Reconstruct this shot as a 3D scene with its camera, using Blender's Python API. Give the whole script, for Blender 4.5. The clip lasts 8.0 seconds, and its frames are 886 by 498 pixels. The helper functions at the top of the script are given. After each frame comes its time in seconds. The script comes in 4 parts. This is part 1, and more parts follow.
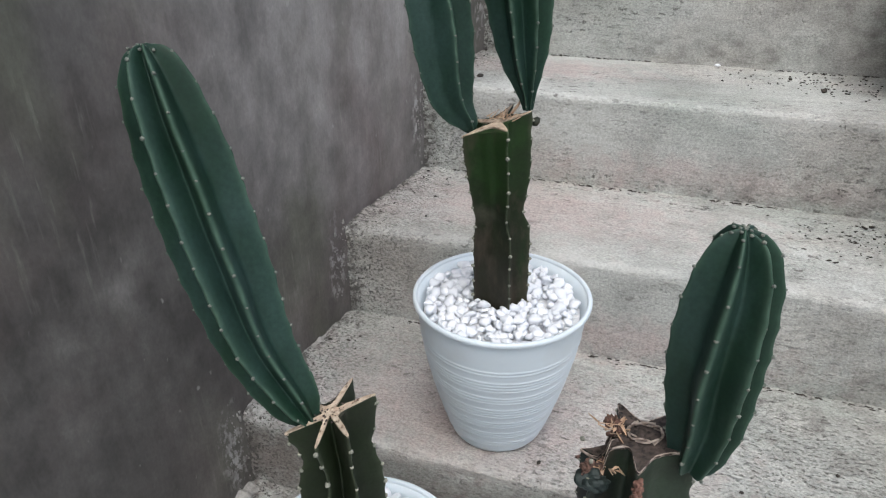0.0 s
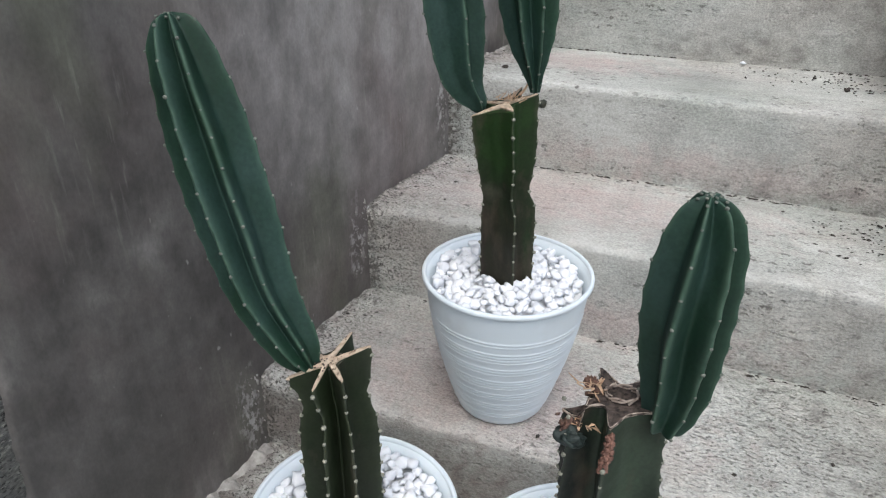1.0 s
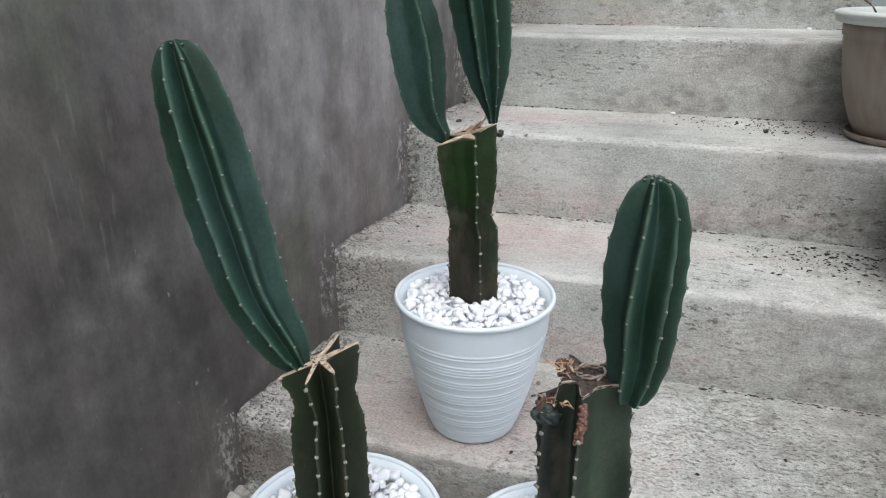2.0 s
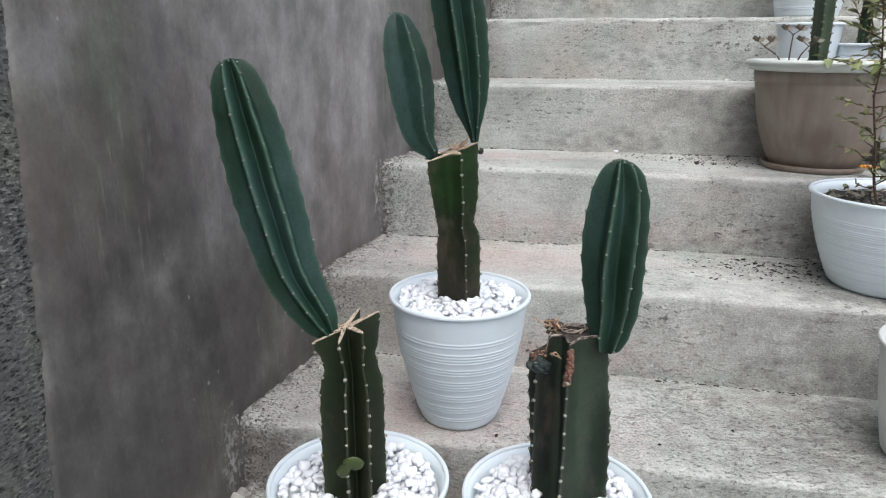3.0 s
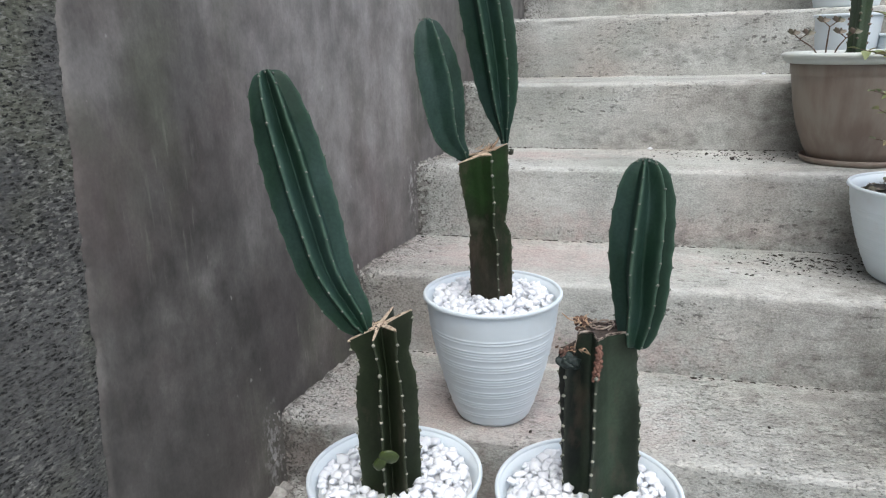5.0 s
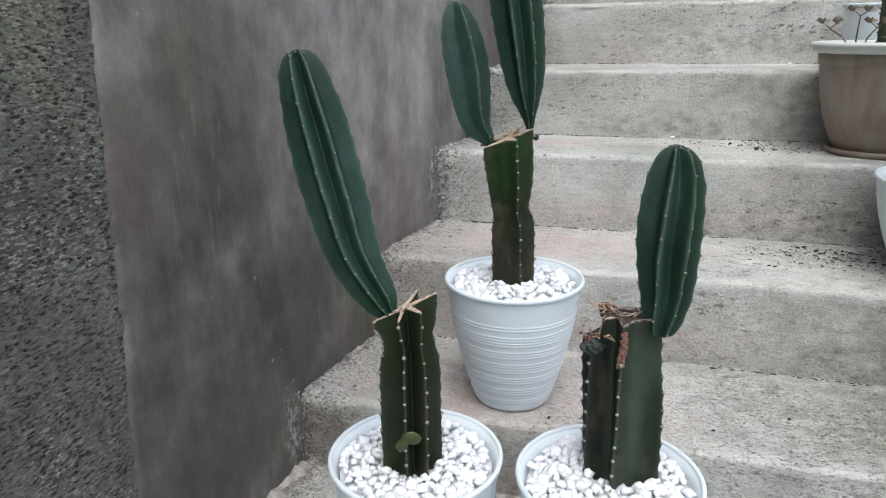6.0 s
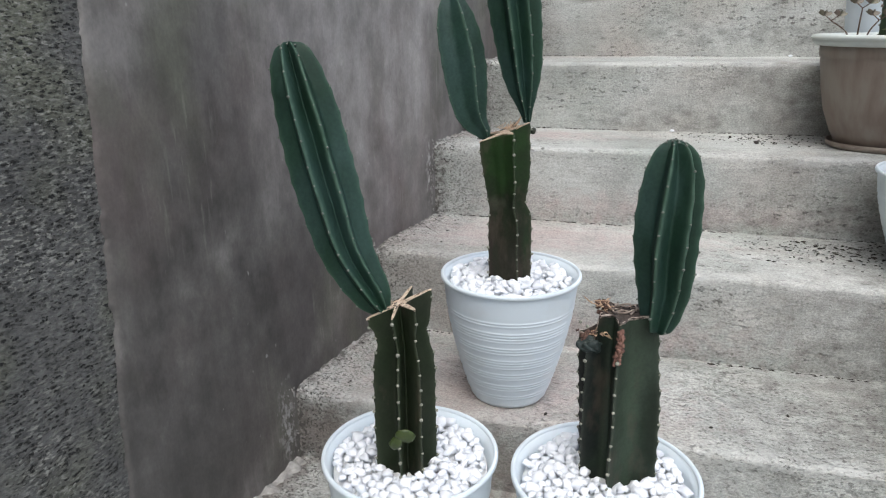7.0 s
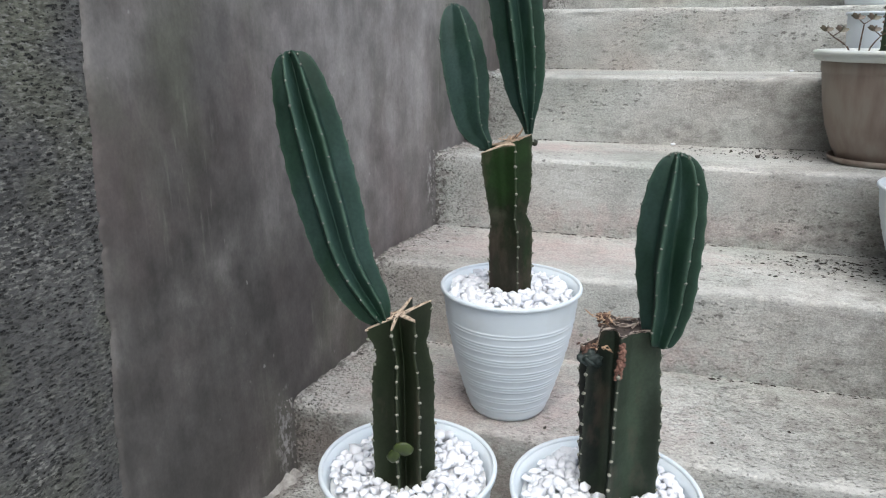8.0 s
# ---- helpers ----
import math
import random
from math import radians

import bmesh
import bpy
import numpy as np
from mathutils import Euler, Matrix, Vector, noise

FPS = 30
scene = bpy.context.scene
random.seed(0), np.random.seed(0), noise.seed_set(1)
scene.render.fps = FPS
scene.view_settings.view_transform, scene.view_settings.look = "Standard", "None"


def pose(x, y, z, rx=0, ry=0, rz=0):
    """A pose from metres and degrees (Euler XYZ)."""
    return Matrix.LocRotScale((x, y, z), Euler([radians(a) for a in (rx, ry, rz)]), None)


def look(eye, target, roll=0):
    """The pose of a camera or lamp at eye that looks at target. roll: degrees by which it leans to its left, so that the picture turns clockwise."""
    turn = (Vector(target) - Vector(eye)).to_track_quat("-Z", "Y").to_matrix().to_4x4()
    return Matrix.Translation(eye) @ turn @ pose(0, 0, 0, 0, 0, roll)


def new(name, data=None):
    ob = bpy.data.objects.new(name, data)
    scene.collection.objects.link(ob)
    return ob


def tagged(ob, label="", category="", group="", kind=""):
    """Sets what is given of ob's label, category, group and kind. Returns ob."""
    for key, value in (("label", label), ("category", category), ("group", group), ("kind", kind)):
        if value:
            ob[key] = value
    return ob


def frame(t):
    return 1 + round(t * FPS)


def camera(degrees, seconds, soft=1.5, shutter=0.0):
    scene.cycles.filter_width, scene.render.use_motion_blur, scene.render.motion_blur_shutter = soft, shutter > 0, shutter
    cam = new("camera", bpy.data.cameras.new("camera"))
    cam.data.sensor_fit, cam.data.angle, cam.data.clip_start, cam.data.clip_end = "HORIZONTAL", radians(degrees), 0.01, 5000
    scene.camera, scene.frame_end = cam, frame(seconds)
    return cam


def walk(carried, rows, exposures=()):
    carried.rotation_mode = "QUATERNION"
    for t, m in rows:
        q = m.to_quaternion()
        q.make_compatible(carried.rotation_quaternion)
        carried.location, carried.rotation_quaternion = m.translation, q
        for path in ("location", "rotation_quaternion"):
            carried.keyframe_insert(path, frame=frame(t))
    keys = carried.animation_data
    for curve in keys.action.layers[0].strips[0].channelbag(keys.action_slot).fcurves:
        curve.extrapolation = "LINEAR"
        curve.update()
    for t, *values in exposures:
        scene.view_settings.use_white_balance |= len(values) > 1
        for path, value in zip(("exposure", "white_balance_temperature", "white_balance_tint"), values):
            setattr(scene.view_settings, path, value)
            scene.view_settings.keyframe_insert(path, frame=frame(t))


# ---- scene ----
cam = camera(65.2, 8.0, soft=1.2)
PATH = [
    (0, (0.556, -0.682, 0.742), (0.006, 0.982, -0.222), -0.3),
    (0.5, (0.616, -0.721, 0.741), (0.076, 0.949, -0.217), 0.2),
    (1, (0.612, -0.72, 0.733), (-0.041, 0.907, -0.229), 0.3),
    (1.5, (0.62, -0.717, 0.74), (0.004, 0.963, -0.154), -1.0),
    (1.7, (0.62, -0.743, 0.722), (0.03, 0.969, -0.127), -0.6),
    (2.8, (0.599, -0.996, 0.647), (0.154, 0.877, 0.106), -0.3),
    (3, (0.592, -1.003, 0.645), (0.184, 0.87, 0.076), 0.1),
    (3.5, (0.587, -1.021, 0.65), (0.21, 0.864, 0.1), 0.4),
    (4, (0.596, -1.024, 0.651), (0.175, 0.86, 0.129), -0.2),
    (5.3, (0.609, -1.023, 0.652), (0.084, 0.819, 0.076), -1.7),
    (5.5, (0.604, -1.022, 0.651), (0.107, 0.83, 0.084), -1.0),
    (6, (0.592, -1.03, 0.648), (0.043, 0.796, 0.045), -0.8),
    (6.5, (0.594, -1.019, 0.653), (0.001, 0.787, 0.031), -0.8),
    (7, (0.594, -1.015, 0.648), (0.048, 0.805, 0.024), -0.7),
    (7.5, (0.589, -1.005, 0.649), (0.043, 0.824, 0.051), -0.4),
    (8, (0.591, -1.01, 0.646), (0.044, 0.82, 0.053), -0.1),
]
BASE = 0.53
METER = ((0.0, -0.16), (0.5, 0.02), (1.0, -0.1), (1.5, -0.07), (3.0, 0.03), (3.5, 0.12), (4.0, 0.04), (5.5, -0.01), (6.0, 0.02), (6.5, -0.03), (7.5, -0.02), (8.0, 0.02))
walk(cam, [(t, look(eye, target, roll)) for t, eye, target, roll in PATH], [(t, BASE + e) for t, e in METER])

# ---- world and light ----
world = bpy.data.worlds.new("overcast_sky")
scene.world = world
world.use_nodes = True
wn, wl = world.node_tree.nodes, world.node_tree.links
sky = wn.new("ShaderNodeTexSky")
sky.sky_type = "NISHITA"
sky.sun_disc = False
sky.sun_elevation = radians(66)
sky.sun_rotation = radians(165)
sky.air_density, sky.dust_density = 1.0, 4.0
grey = wn.new("ShaderNodeHueSaturation")
grey.inputs["Saturation"].default_value = 0.72
wl.new(sky.outputs[0], grey.inputs["Color"])
wl.new(grey.outputs[0], wn["Background"].inputs["Color"])
wn["Background"].inputs["Strength"].default_value = 0.15

sun_data = bpy.data.lights.new("sun", "SUN")
sun_data.energy, sun_data.angle, sun_data.color = 1.15, radians(50), (0.92, 0.98, 1.0)
sun = new("sun", sun_data)
sun.matrix_world = look((0.8, -1.5, 4.0), (0, 0, 0))


# ---- materials ----
class Mat:
    """A small builder for node materials."""

    def __init__(self, name, rough=0.7, metal=0.0):
        self.m = bpy.data.materials.new(name)
        self.m.use_nodes = True
        self.t = self.m.node_tree
        self.b = self.t.nodes["Principled BSDF"]
        self.b.inputs["Roughness"].default_value = rough
        self.b.inputs["Metallic"].default_value = metal
        self.tc = self.t.nodes.new("ShaderNodeTexCoord").outputs["Object"]

    def coords(self, scale=(1, 1, 1)):
        n = self.t.nodes.new("ShaderNodeMapping")
        n.inputs["Scale"].default_value = scale
        self.t.links.new(self.tc, n.inputs["Vector"])
        return n.outputs[0]

    def noise(self, scale, detail=3.0, stretch=(1, 1, 1), rough=0.55):
        n = self.t.nodes.new("ShaderNodeTexNoise")
        n.inputs["Scale"].default_value = scale
        n.inputs["Detail"].default_value = detail
        n.inputs["Roughness"].default_value = rough
        self.t.links.new(self.coords(stretch), n.inputs["Vector"])
        return n.outputs["Fac"]

    def dots(self, scale, stretch, share, size):
        """Separate small flecks: a mask of 1 at the middle of some of the cells."""
        n = self.t.nodes.new("ShaderNodeTexVoronoi")
        n.inputs["Scale"].default_value = scale
        warp = self.t.nodes.new("ShaderNodeVectorMath")
        warp.operation = "MULTIPLY_ADD"
        w = self.t.nodes.new("ShaderNodeTexNoise")
        w.inputs["Scale"].default_value = scale * 2.0
        self.t.links.new(self.tc, w.inputs["Vector"])
        self.t.links.new(w.outputs["Color"], warp.inputs[0])
        k = 1.1 / scale
        warp.inputs[1].default_value = (k, k, k)
        self.t.links.new(self.coords(stretch), warp.inputs[2])
        self.t.links.new(warp.outputs[0], n.inputs["Vector"])
        near = self.ramp(n.outputs["Distance"], (size * 0.55, 1.0), (size, 0.0))
        split = self.t.nodes.new("ShaderNodeSeparateColor")
        self.t.links.new(n.outputs["Color"], split.inputs[0])
        chosen = self.ramp(split.outputs[0], (share * 0.7, 1.0), (share, 0.0))
        return self.math("MULTIPLY", near, chosen)

    def attribute(self, name):
        n = self.t.nodes.new("ShaderNodeAttribute")
        n.attribute_name = name
        return n.outputs["Fac"]

    def random(self):
        return self.t.nodes.new("ShaderNodeObjectInfo").outputs["Random"]

    def ramp(self, fac, *stops):
        n = self.t.nodes.new("ShaderNodeValToRGB")
        e = n.color_ramp.elements
        while len(e) < len(stops):
            e.new(0.5)
        for el, (p, c) in zip(e, stops):
            el.position = p
            el.color = (c, c, c, 1) if isinstance(c, (int, float)) else (*c, 1)
        self.t.links.new(fac, n.inputs[0])
        return n.outputs[0]

    def math(self, op, a, b):
        n = self.t.nodes.new("ShaderNodeMath")
        n.operation = op
        for i, v in enumerate((a, b)):
            if isinstance(v, (int, float)):
                n.inputs[i].default_value = v
            else:
                self.t.links.new(v, n.inputs[i])
        return n.outputs[0]

    def mix(self, fac, a, b, mode="MIX"):
        n = self.t.nodes.new("ShaderNodeMix")
        n.data_type, n.blend_type = "RGBA", mode
        for i, v in ((0, fac), (6, a), (7, b)):
            if isinstance(v, (int, float)):
                n.inputs[i].default_value = v
            elif isinstance(v, tuple):
                n.inputs[i].default_value = (*v, 1)
            else:
                self.t.links.new(v, n.inputs[i])
        return n.outputs[2]

    def spot(self, centre, size, soft=0.5, grain=35, stretch=(1, 1, 1)):
        """A ragged mask of 1 round a point, for stains and for painted light and shade."""
        n = self.t.nodes.new("ShaderNodeVectorMath")
        n.operation = "SUBTRACT"
        self.t.links.new(self.tc, n.inputs[0])
        n.inputs[1].default_value = centre
        d = self.t.nodes.new("ShaderNodeVectorMath")
        d.operation = "DIVIDE"
        self.t.links.new(n.outputs[0], d.inputs[0])
        d.inputs[1].default_value = size
        ln = self.t.nodes.new("ShaderNodeVectorMath")
        ln.operation = "LENGTH"
        self.t.links.new(d.outputs[0], ln.inputs[0])
        ragged = self.math("ADD", ln.outputs["Value"], self.math("MULTIPLY", self.noise(grain, 4, stretch), 0.9))
        return self.ramp(ragged, (0.55, 1.0), (min(1.0, 0.55 + soft), 0.0))

    def wall_dirt_shade(self):
        """Ragged band along the foot of the wall, for black mould and painted shade."""
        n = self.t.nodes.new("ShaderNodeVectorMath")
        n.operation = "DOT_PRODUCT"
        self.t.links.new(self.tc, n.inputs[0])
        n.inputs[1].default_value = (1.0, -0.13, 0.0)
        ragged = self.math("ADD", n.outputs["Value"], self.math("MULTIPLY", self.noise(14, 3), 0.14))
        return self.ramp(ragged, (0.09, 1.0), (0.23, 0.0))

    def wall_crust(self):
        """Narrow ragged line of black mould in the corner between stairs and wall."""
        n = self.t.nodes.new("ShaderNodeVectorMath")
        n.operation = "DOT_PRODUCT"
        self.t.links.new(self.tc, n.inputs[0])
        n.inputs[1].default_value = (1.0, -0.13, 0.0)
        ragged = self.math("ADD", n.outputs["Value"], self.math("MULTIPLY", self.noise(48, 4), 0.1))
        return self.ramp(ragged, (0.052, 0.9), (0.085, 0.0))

    def colour(self, c):
        if isinstance(c, tuple):
            self.b.inputs["Base Color"].default_value = (*c, 1)
        else:
            self.t.links.new(c, self.b.inputs["Base Color"])
        return self

    def rough(self, r):
        self.t.links.new(r, self.b.inputs["Roughness"])
        return self

    def bump(self, h, strength=0.3, distance=0.002):
        n = self.t.nodes.new("ShaderNodeBump")
        n.inputs["Strength"].default_value = strength
        n.inputs["Distance"].default_value = distance
        self.t.links.new(h, n.inputs["Height"])
        self.t.links.new(n.outputs[0], self.b.inputs["Normal"])
        return self


def concrete_material():
    m = Mat("weathered_concrete", 0.92)
    cloud = m.math("ADD", m.math("MULTIPLY", m.noise(2.6, 4), 0.55), m.math("MULTIPLY", m.noise(10, 5, (0.8, 1, 1), 0.55), 0.45))
    base = m.ramp(cloud, (0.36, (0.37, 0.378, 0.355)), (0.5, (0.49, 0.5, 0.472)), (0.63, (0.59, 0.602, 0.572)))
    moss = m.ramp(m.noise(4.6, 4, (0.6, 1, 1)), (0.46, 0.0), (0.62, 0.5))
    base = m.mix(moss, base, (0.37, 0.405, 0.365))
    soil = m.ramp(m.noise(3.7, 3, (0.7, 1, 1)), (0.48, 0.0), (0.7, 0.55))
    base = m.mix(soil, base, (0.46, 0.4, 0.355))
    # mottled darker patch on the right of the first tread
    patchy = m.ramp(m.noise(26, 5, (0.75, 1, 1), 0.6), (0.36, 0.25), (0.62, 1.0))
    base = m.mix(m.math("MULTIPLY", m.spot((1.05, 0.12, 0.0), (0.85, 0.5, 0.1)), patchy), base, (0.26, 0.257, 0.236))
    # mud, with the wall's shade painted in, by the first riser's left end
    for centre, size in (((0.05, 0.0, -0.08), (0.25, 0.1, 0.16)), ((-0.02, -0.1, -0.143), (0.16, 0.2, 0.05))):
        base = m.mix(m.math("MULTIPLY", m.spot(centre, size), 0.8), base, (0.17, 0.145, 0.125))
    # pinkish soil lying in patches
    for centre, size in (((0.35, 0.1, 0.0), (0.75, 0.4, 0.06)), ((0.35, 0.5, 0.18), (0.9, 0.3, 0.06)), ((0.65, 0.63, 0.22), (0.9, 0.06, 0.09)),
                         ((0.5, 0.315, 0.04), (0.8, 0.06, 0.12)), ((0.3, 0.82, 0.36), (0.5, 0.2, 0.05))):
        base = m.mix(m.math("MULTIPLY", m.spot(centre, size, 0.45), m.ramp(m.noise(18, 4), (0.35, 0.5), (0.65, 0.9))), base, (0.5, 0.42, 0.398))
    # mottled darker patches on the right-hand steps
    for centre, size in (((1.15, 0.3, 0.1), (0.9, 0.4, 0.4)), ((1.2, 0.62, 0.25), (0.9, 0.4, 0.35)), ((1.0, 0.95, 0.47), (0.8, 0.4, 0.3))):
        base = m.mix(m.math("MULTIPLY", m.spot(centre, size), patchy), base, (0.28, 0.27, 0.25))
    # brown soil, with the pots' shade painted in, on ground and first riser
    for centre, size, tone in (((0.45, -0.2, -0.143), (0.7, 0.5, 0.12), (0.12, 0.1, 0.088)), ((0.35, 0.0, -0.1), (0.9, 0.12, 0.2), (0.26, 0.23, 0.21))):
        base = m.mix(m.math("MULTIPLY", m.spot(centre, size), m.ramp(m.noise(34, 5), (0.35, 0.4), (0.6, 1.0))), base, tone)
    streak = m.ramp(m.noise(9, 5, (0.75, 1, 1.1), 0.58), (0.52, 0.0), (0.74, 0.45))
    base = m.mix(streak, base, (0.24, 0.237, 0.215))
    # float marks run along the steps
    fine = m.noise(320, 4, (0.7, 1, 1), 0.75)
    base = m.mix(0.42, base, m.ramp(fine, (0.36, 0.18), (0.64, 0.82)), "OVERLAY")
    brushed = m.noise(90, 4, (0.22, 1, 1), 0.6)
    base = m.mix(0.1, base, m.ramp(brushed, (0.34, 0.15), (0.66, 0.85)), "OVERLAY")
    mottle = m.ramp(m.noise(34, 5, (0.75, 1, 1), 0.6), (0.4, 0.0), (0.6, 1.0))
    for centre, size in (((0.475, 0.945, 0.602), (0.09, 0.2, 0.05)), ((1.0, 0.64, 0.24), (0.16, 0.05, 0.05)),
                         ((0.95, 0.945, 0.44), (0.12, 0.05, 0.09)), ((0.8, 0.945, 0.58), (0.2, 0.05, 0.03)),
                         ((0.74, 0.315, 0.012), (0.07, 0.06, 0.03)), ((0.5, 1.26, 0.76), (0.6, 0.1, 0.1)), ((0.8, 1.26, 0.6), (0.7, 0.1, 0.1)), ((0.9, 1.575, 0.79), (0.8, 0.1, 0.13)), ((0.45, 1.575, 0.78), (0.5, 0.1, 0.1)), ((0.62, 0.945, 0.39), (0.7, 0.1, 0.07)), ((0.8, 0.63, 0.2), (0.8, 0.1, 0.05)), ((1.05, 0.315, 0.06), (0.3, 0.08, 0.07)), ((1.1, 0.63, 0.3), (0.2, 0.08, 0.07))):
        base = m.mix(m.math("MULTIPLY", m.math("MULTIPLY", m.spot(centre, size), mottle), 0.5), base, (0.15, 0.144, 0.13))
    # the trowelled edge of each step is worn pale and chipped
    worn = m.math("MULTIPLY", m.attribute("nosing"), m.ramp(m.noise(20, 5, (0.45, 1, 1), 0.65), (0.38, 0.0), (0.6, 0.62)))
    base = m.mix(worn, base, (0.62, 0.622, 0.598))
    # mould and dirt by the wall, with some of its shade painted in
    near_wall = m.wall_dirt_shade()
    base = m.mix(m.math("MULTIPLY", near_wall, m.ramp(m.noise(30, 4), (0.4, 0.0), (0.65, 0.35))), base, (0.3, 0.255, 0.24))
    # pits and black grit, in drifts
    drift = m.ramp(m.noise(6, 6, (0.5, 1, 1), 0.62), (0.42, 0.12), (0.6, 1.0))
    pits = m.math("MULTIPLY", m.dots(80, (0.45, 1, 1.1), 0.5, 0.34), drift)
    small = m.math("MULTIPLY", m.dots(210, (0.45, 1, 1.1), 0.55, 0.42), m.math("ADD", m.math("MULTIPLY", drift, 0.65), 0.1))
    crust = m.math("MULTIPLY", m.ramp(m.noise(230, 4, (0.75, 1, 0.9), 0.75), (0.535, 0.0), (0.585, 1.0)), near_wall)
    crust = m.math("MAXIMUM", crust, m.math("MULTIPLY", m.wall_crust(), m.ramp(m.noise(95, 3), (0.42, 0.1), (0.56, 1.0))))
    flake = m.ramp(m.noise(130, 5, (0.5, 1, 1), 0.7), (0.61, 0.0), (0.69, 0.7))
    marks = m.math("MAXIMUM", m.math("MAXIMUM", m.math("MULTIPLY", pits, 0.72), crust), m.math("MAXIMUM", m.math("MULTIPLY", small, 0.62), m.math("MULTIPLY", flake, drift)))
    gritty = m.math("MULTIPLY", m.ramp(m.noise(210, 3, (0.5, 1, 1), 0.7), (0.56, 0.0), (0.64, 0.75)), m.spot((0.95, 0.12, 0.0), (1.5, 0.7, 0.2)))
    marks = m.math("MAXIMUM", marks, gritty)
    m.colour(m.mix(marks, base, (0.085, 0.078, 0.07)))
    height = m.math("SUBTRACT", m.math("ADD", m.math("ADD", m.math("MULTIPLY", m.noise(45, 4, (0.5, 1, 1)), 0.6), m.math("MULTIPLY", brushed, 0.3)), m.math("MULTIPLY", fine, 0.5)), m.math("MULTIPLY", marks, 1.0))
    return m.bump(height, 0.85, 0.005).m


def plaster_material():
    m = Mat("trowelled_cement_plaster", 0.62)
    cloud = m.noise(9, 6, (1, 1, 0.72), 0.6)
    broad = m.noise(3.0, 3, (1, 1, 0.85))
    runs = m.noise(34, 5, (1, 1, 0.16), 0.6)
    fac = m.math("ADD", m.math("ADD", m.math("MULTIPLY", runs, 0.1), m.math("MULTIPLY", cloud, 0.5)), m.math("MULTIPLY", broad, 0.4))
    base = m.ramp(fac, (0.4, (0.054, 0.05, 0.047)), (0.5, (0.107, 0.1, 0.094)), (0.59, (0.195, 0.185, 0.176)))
    # brownish, purplish and greenish stains
    base = m.mix(m.ramp(m.noise(4.1, 4), (0.44, 0.0), (0.66, 0.6)), base, (0.12, 0.097, 0.092))
    base = m.mix(m.ramp(m.noise(6.5, 5, (1, 1, 0.5)), (0.5, 0.0), (0.66, 0.6)), base, (0.104, 0.108, 0.08))
    # purplish patches by the stairs, and a darker one low at the near end
    for centre, size, tone, amount in (((0.07, 0.42, 0.35), (0.5, 0.28, 0.55), (0.115, 0.088, 0.085), 0.75), ((0.0, 0.06, 0.12), (0.5, 0.2, 0.3), (0.075, 0.066, 0.067), 0.6), ((-0.05, -0.28, 0.02), (0.5, 0.5, 0.3), (0.066, 0.062, 0.058), 0.65)):
        base = m.mix(m.math("MULTIPLY", m.spot(centre, size, 0.45, 9, (1, 1, 0.6)), amount), base, tone)
    # paler patches towards the stairs and the upper wall
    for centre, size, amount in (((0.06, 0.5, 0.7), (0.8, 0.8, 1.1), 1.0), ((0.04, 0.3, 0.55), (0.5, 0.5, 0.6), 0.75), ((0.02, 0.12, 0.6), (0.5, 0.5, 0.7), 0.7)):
        pale_patch = m.math("MULTIPLY", m.spot(centre, size, 0.45, 7, (1, 1, 0.6)), m.ramp(m.noise(8, 5, (1, 1, 0.55), 0.6), (0.38, 0.3 * amount), (0.64, amount)))
        base = m.mix(pale_patch, base, (0.32, 0.303, 0.296))
    # thin pale scratches that ran down wet plaster
    scratch = m.math("MULTIPLY", m.ramp(m.noise(110, 3, (1, 1, 0.1), 0.6), (0.58, 0.0), (0.72, 0.4)), m.ramp(m.noise(7, 3, (1, 1, 0.6)), (0.48, 0.0), (0.62, 1.0)))
    base = m.mix(scratch, base, (0.235, 0.232, 0.205))
    for i in range(5):
        y, z = i * 0.315 - 0.03, i * 0.18 - 0.06
        smear = m.math("MULTIPLY", m.spot((0.13 * y, y, z), (0.4, 0.06, 0.2), 0.4), m.ramp(m.noise(85, 5, (1, 1, 0.6), 0.65), (0.5, 0.0), (0.57, 0.85)))
        base = m.mix(smear, base, (0.42, 0.41, 0.4))
    flecks = m.ramp(m.noise(60, 2, (1, 1, 0.6)), (0.73, 0.0), (0.8, 0.7))
    base = m.mix(flecks, base, (0.32, 0.31, 0.3))
    base = m.mix(0.12, base, m.ramp(m.noise(55, 4, (1, 1, 0.1), 0.6), (0.34, 0.25), (0.66, 0.75)), "OVERLAY")
    base = m.mix(0.3, base, m.ramp(m.noise(26, 5, (1, 1, 0.8), 0.62), (0.34, 0.25), (0.66, 0.75)), "OVERLAY")
    grain = m.noise(240, 3, (1, 1, 0.6), 0.7)
    m.colour(m.mix(0.18, base, m.ramp(grain, (0.34, 0.25), (0.66, 0.75)), "OVERLAY"))
    m.rough(m.ramp(cloud, (0.3, 0.68), (0.7, 0.85)))
    return m.bump(m.math("ADD", m.noise(22, 4, (1, 1, 0.5)), m.math("MULTIPLY", grain, 0.25)), 0.3, 0.003).m


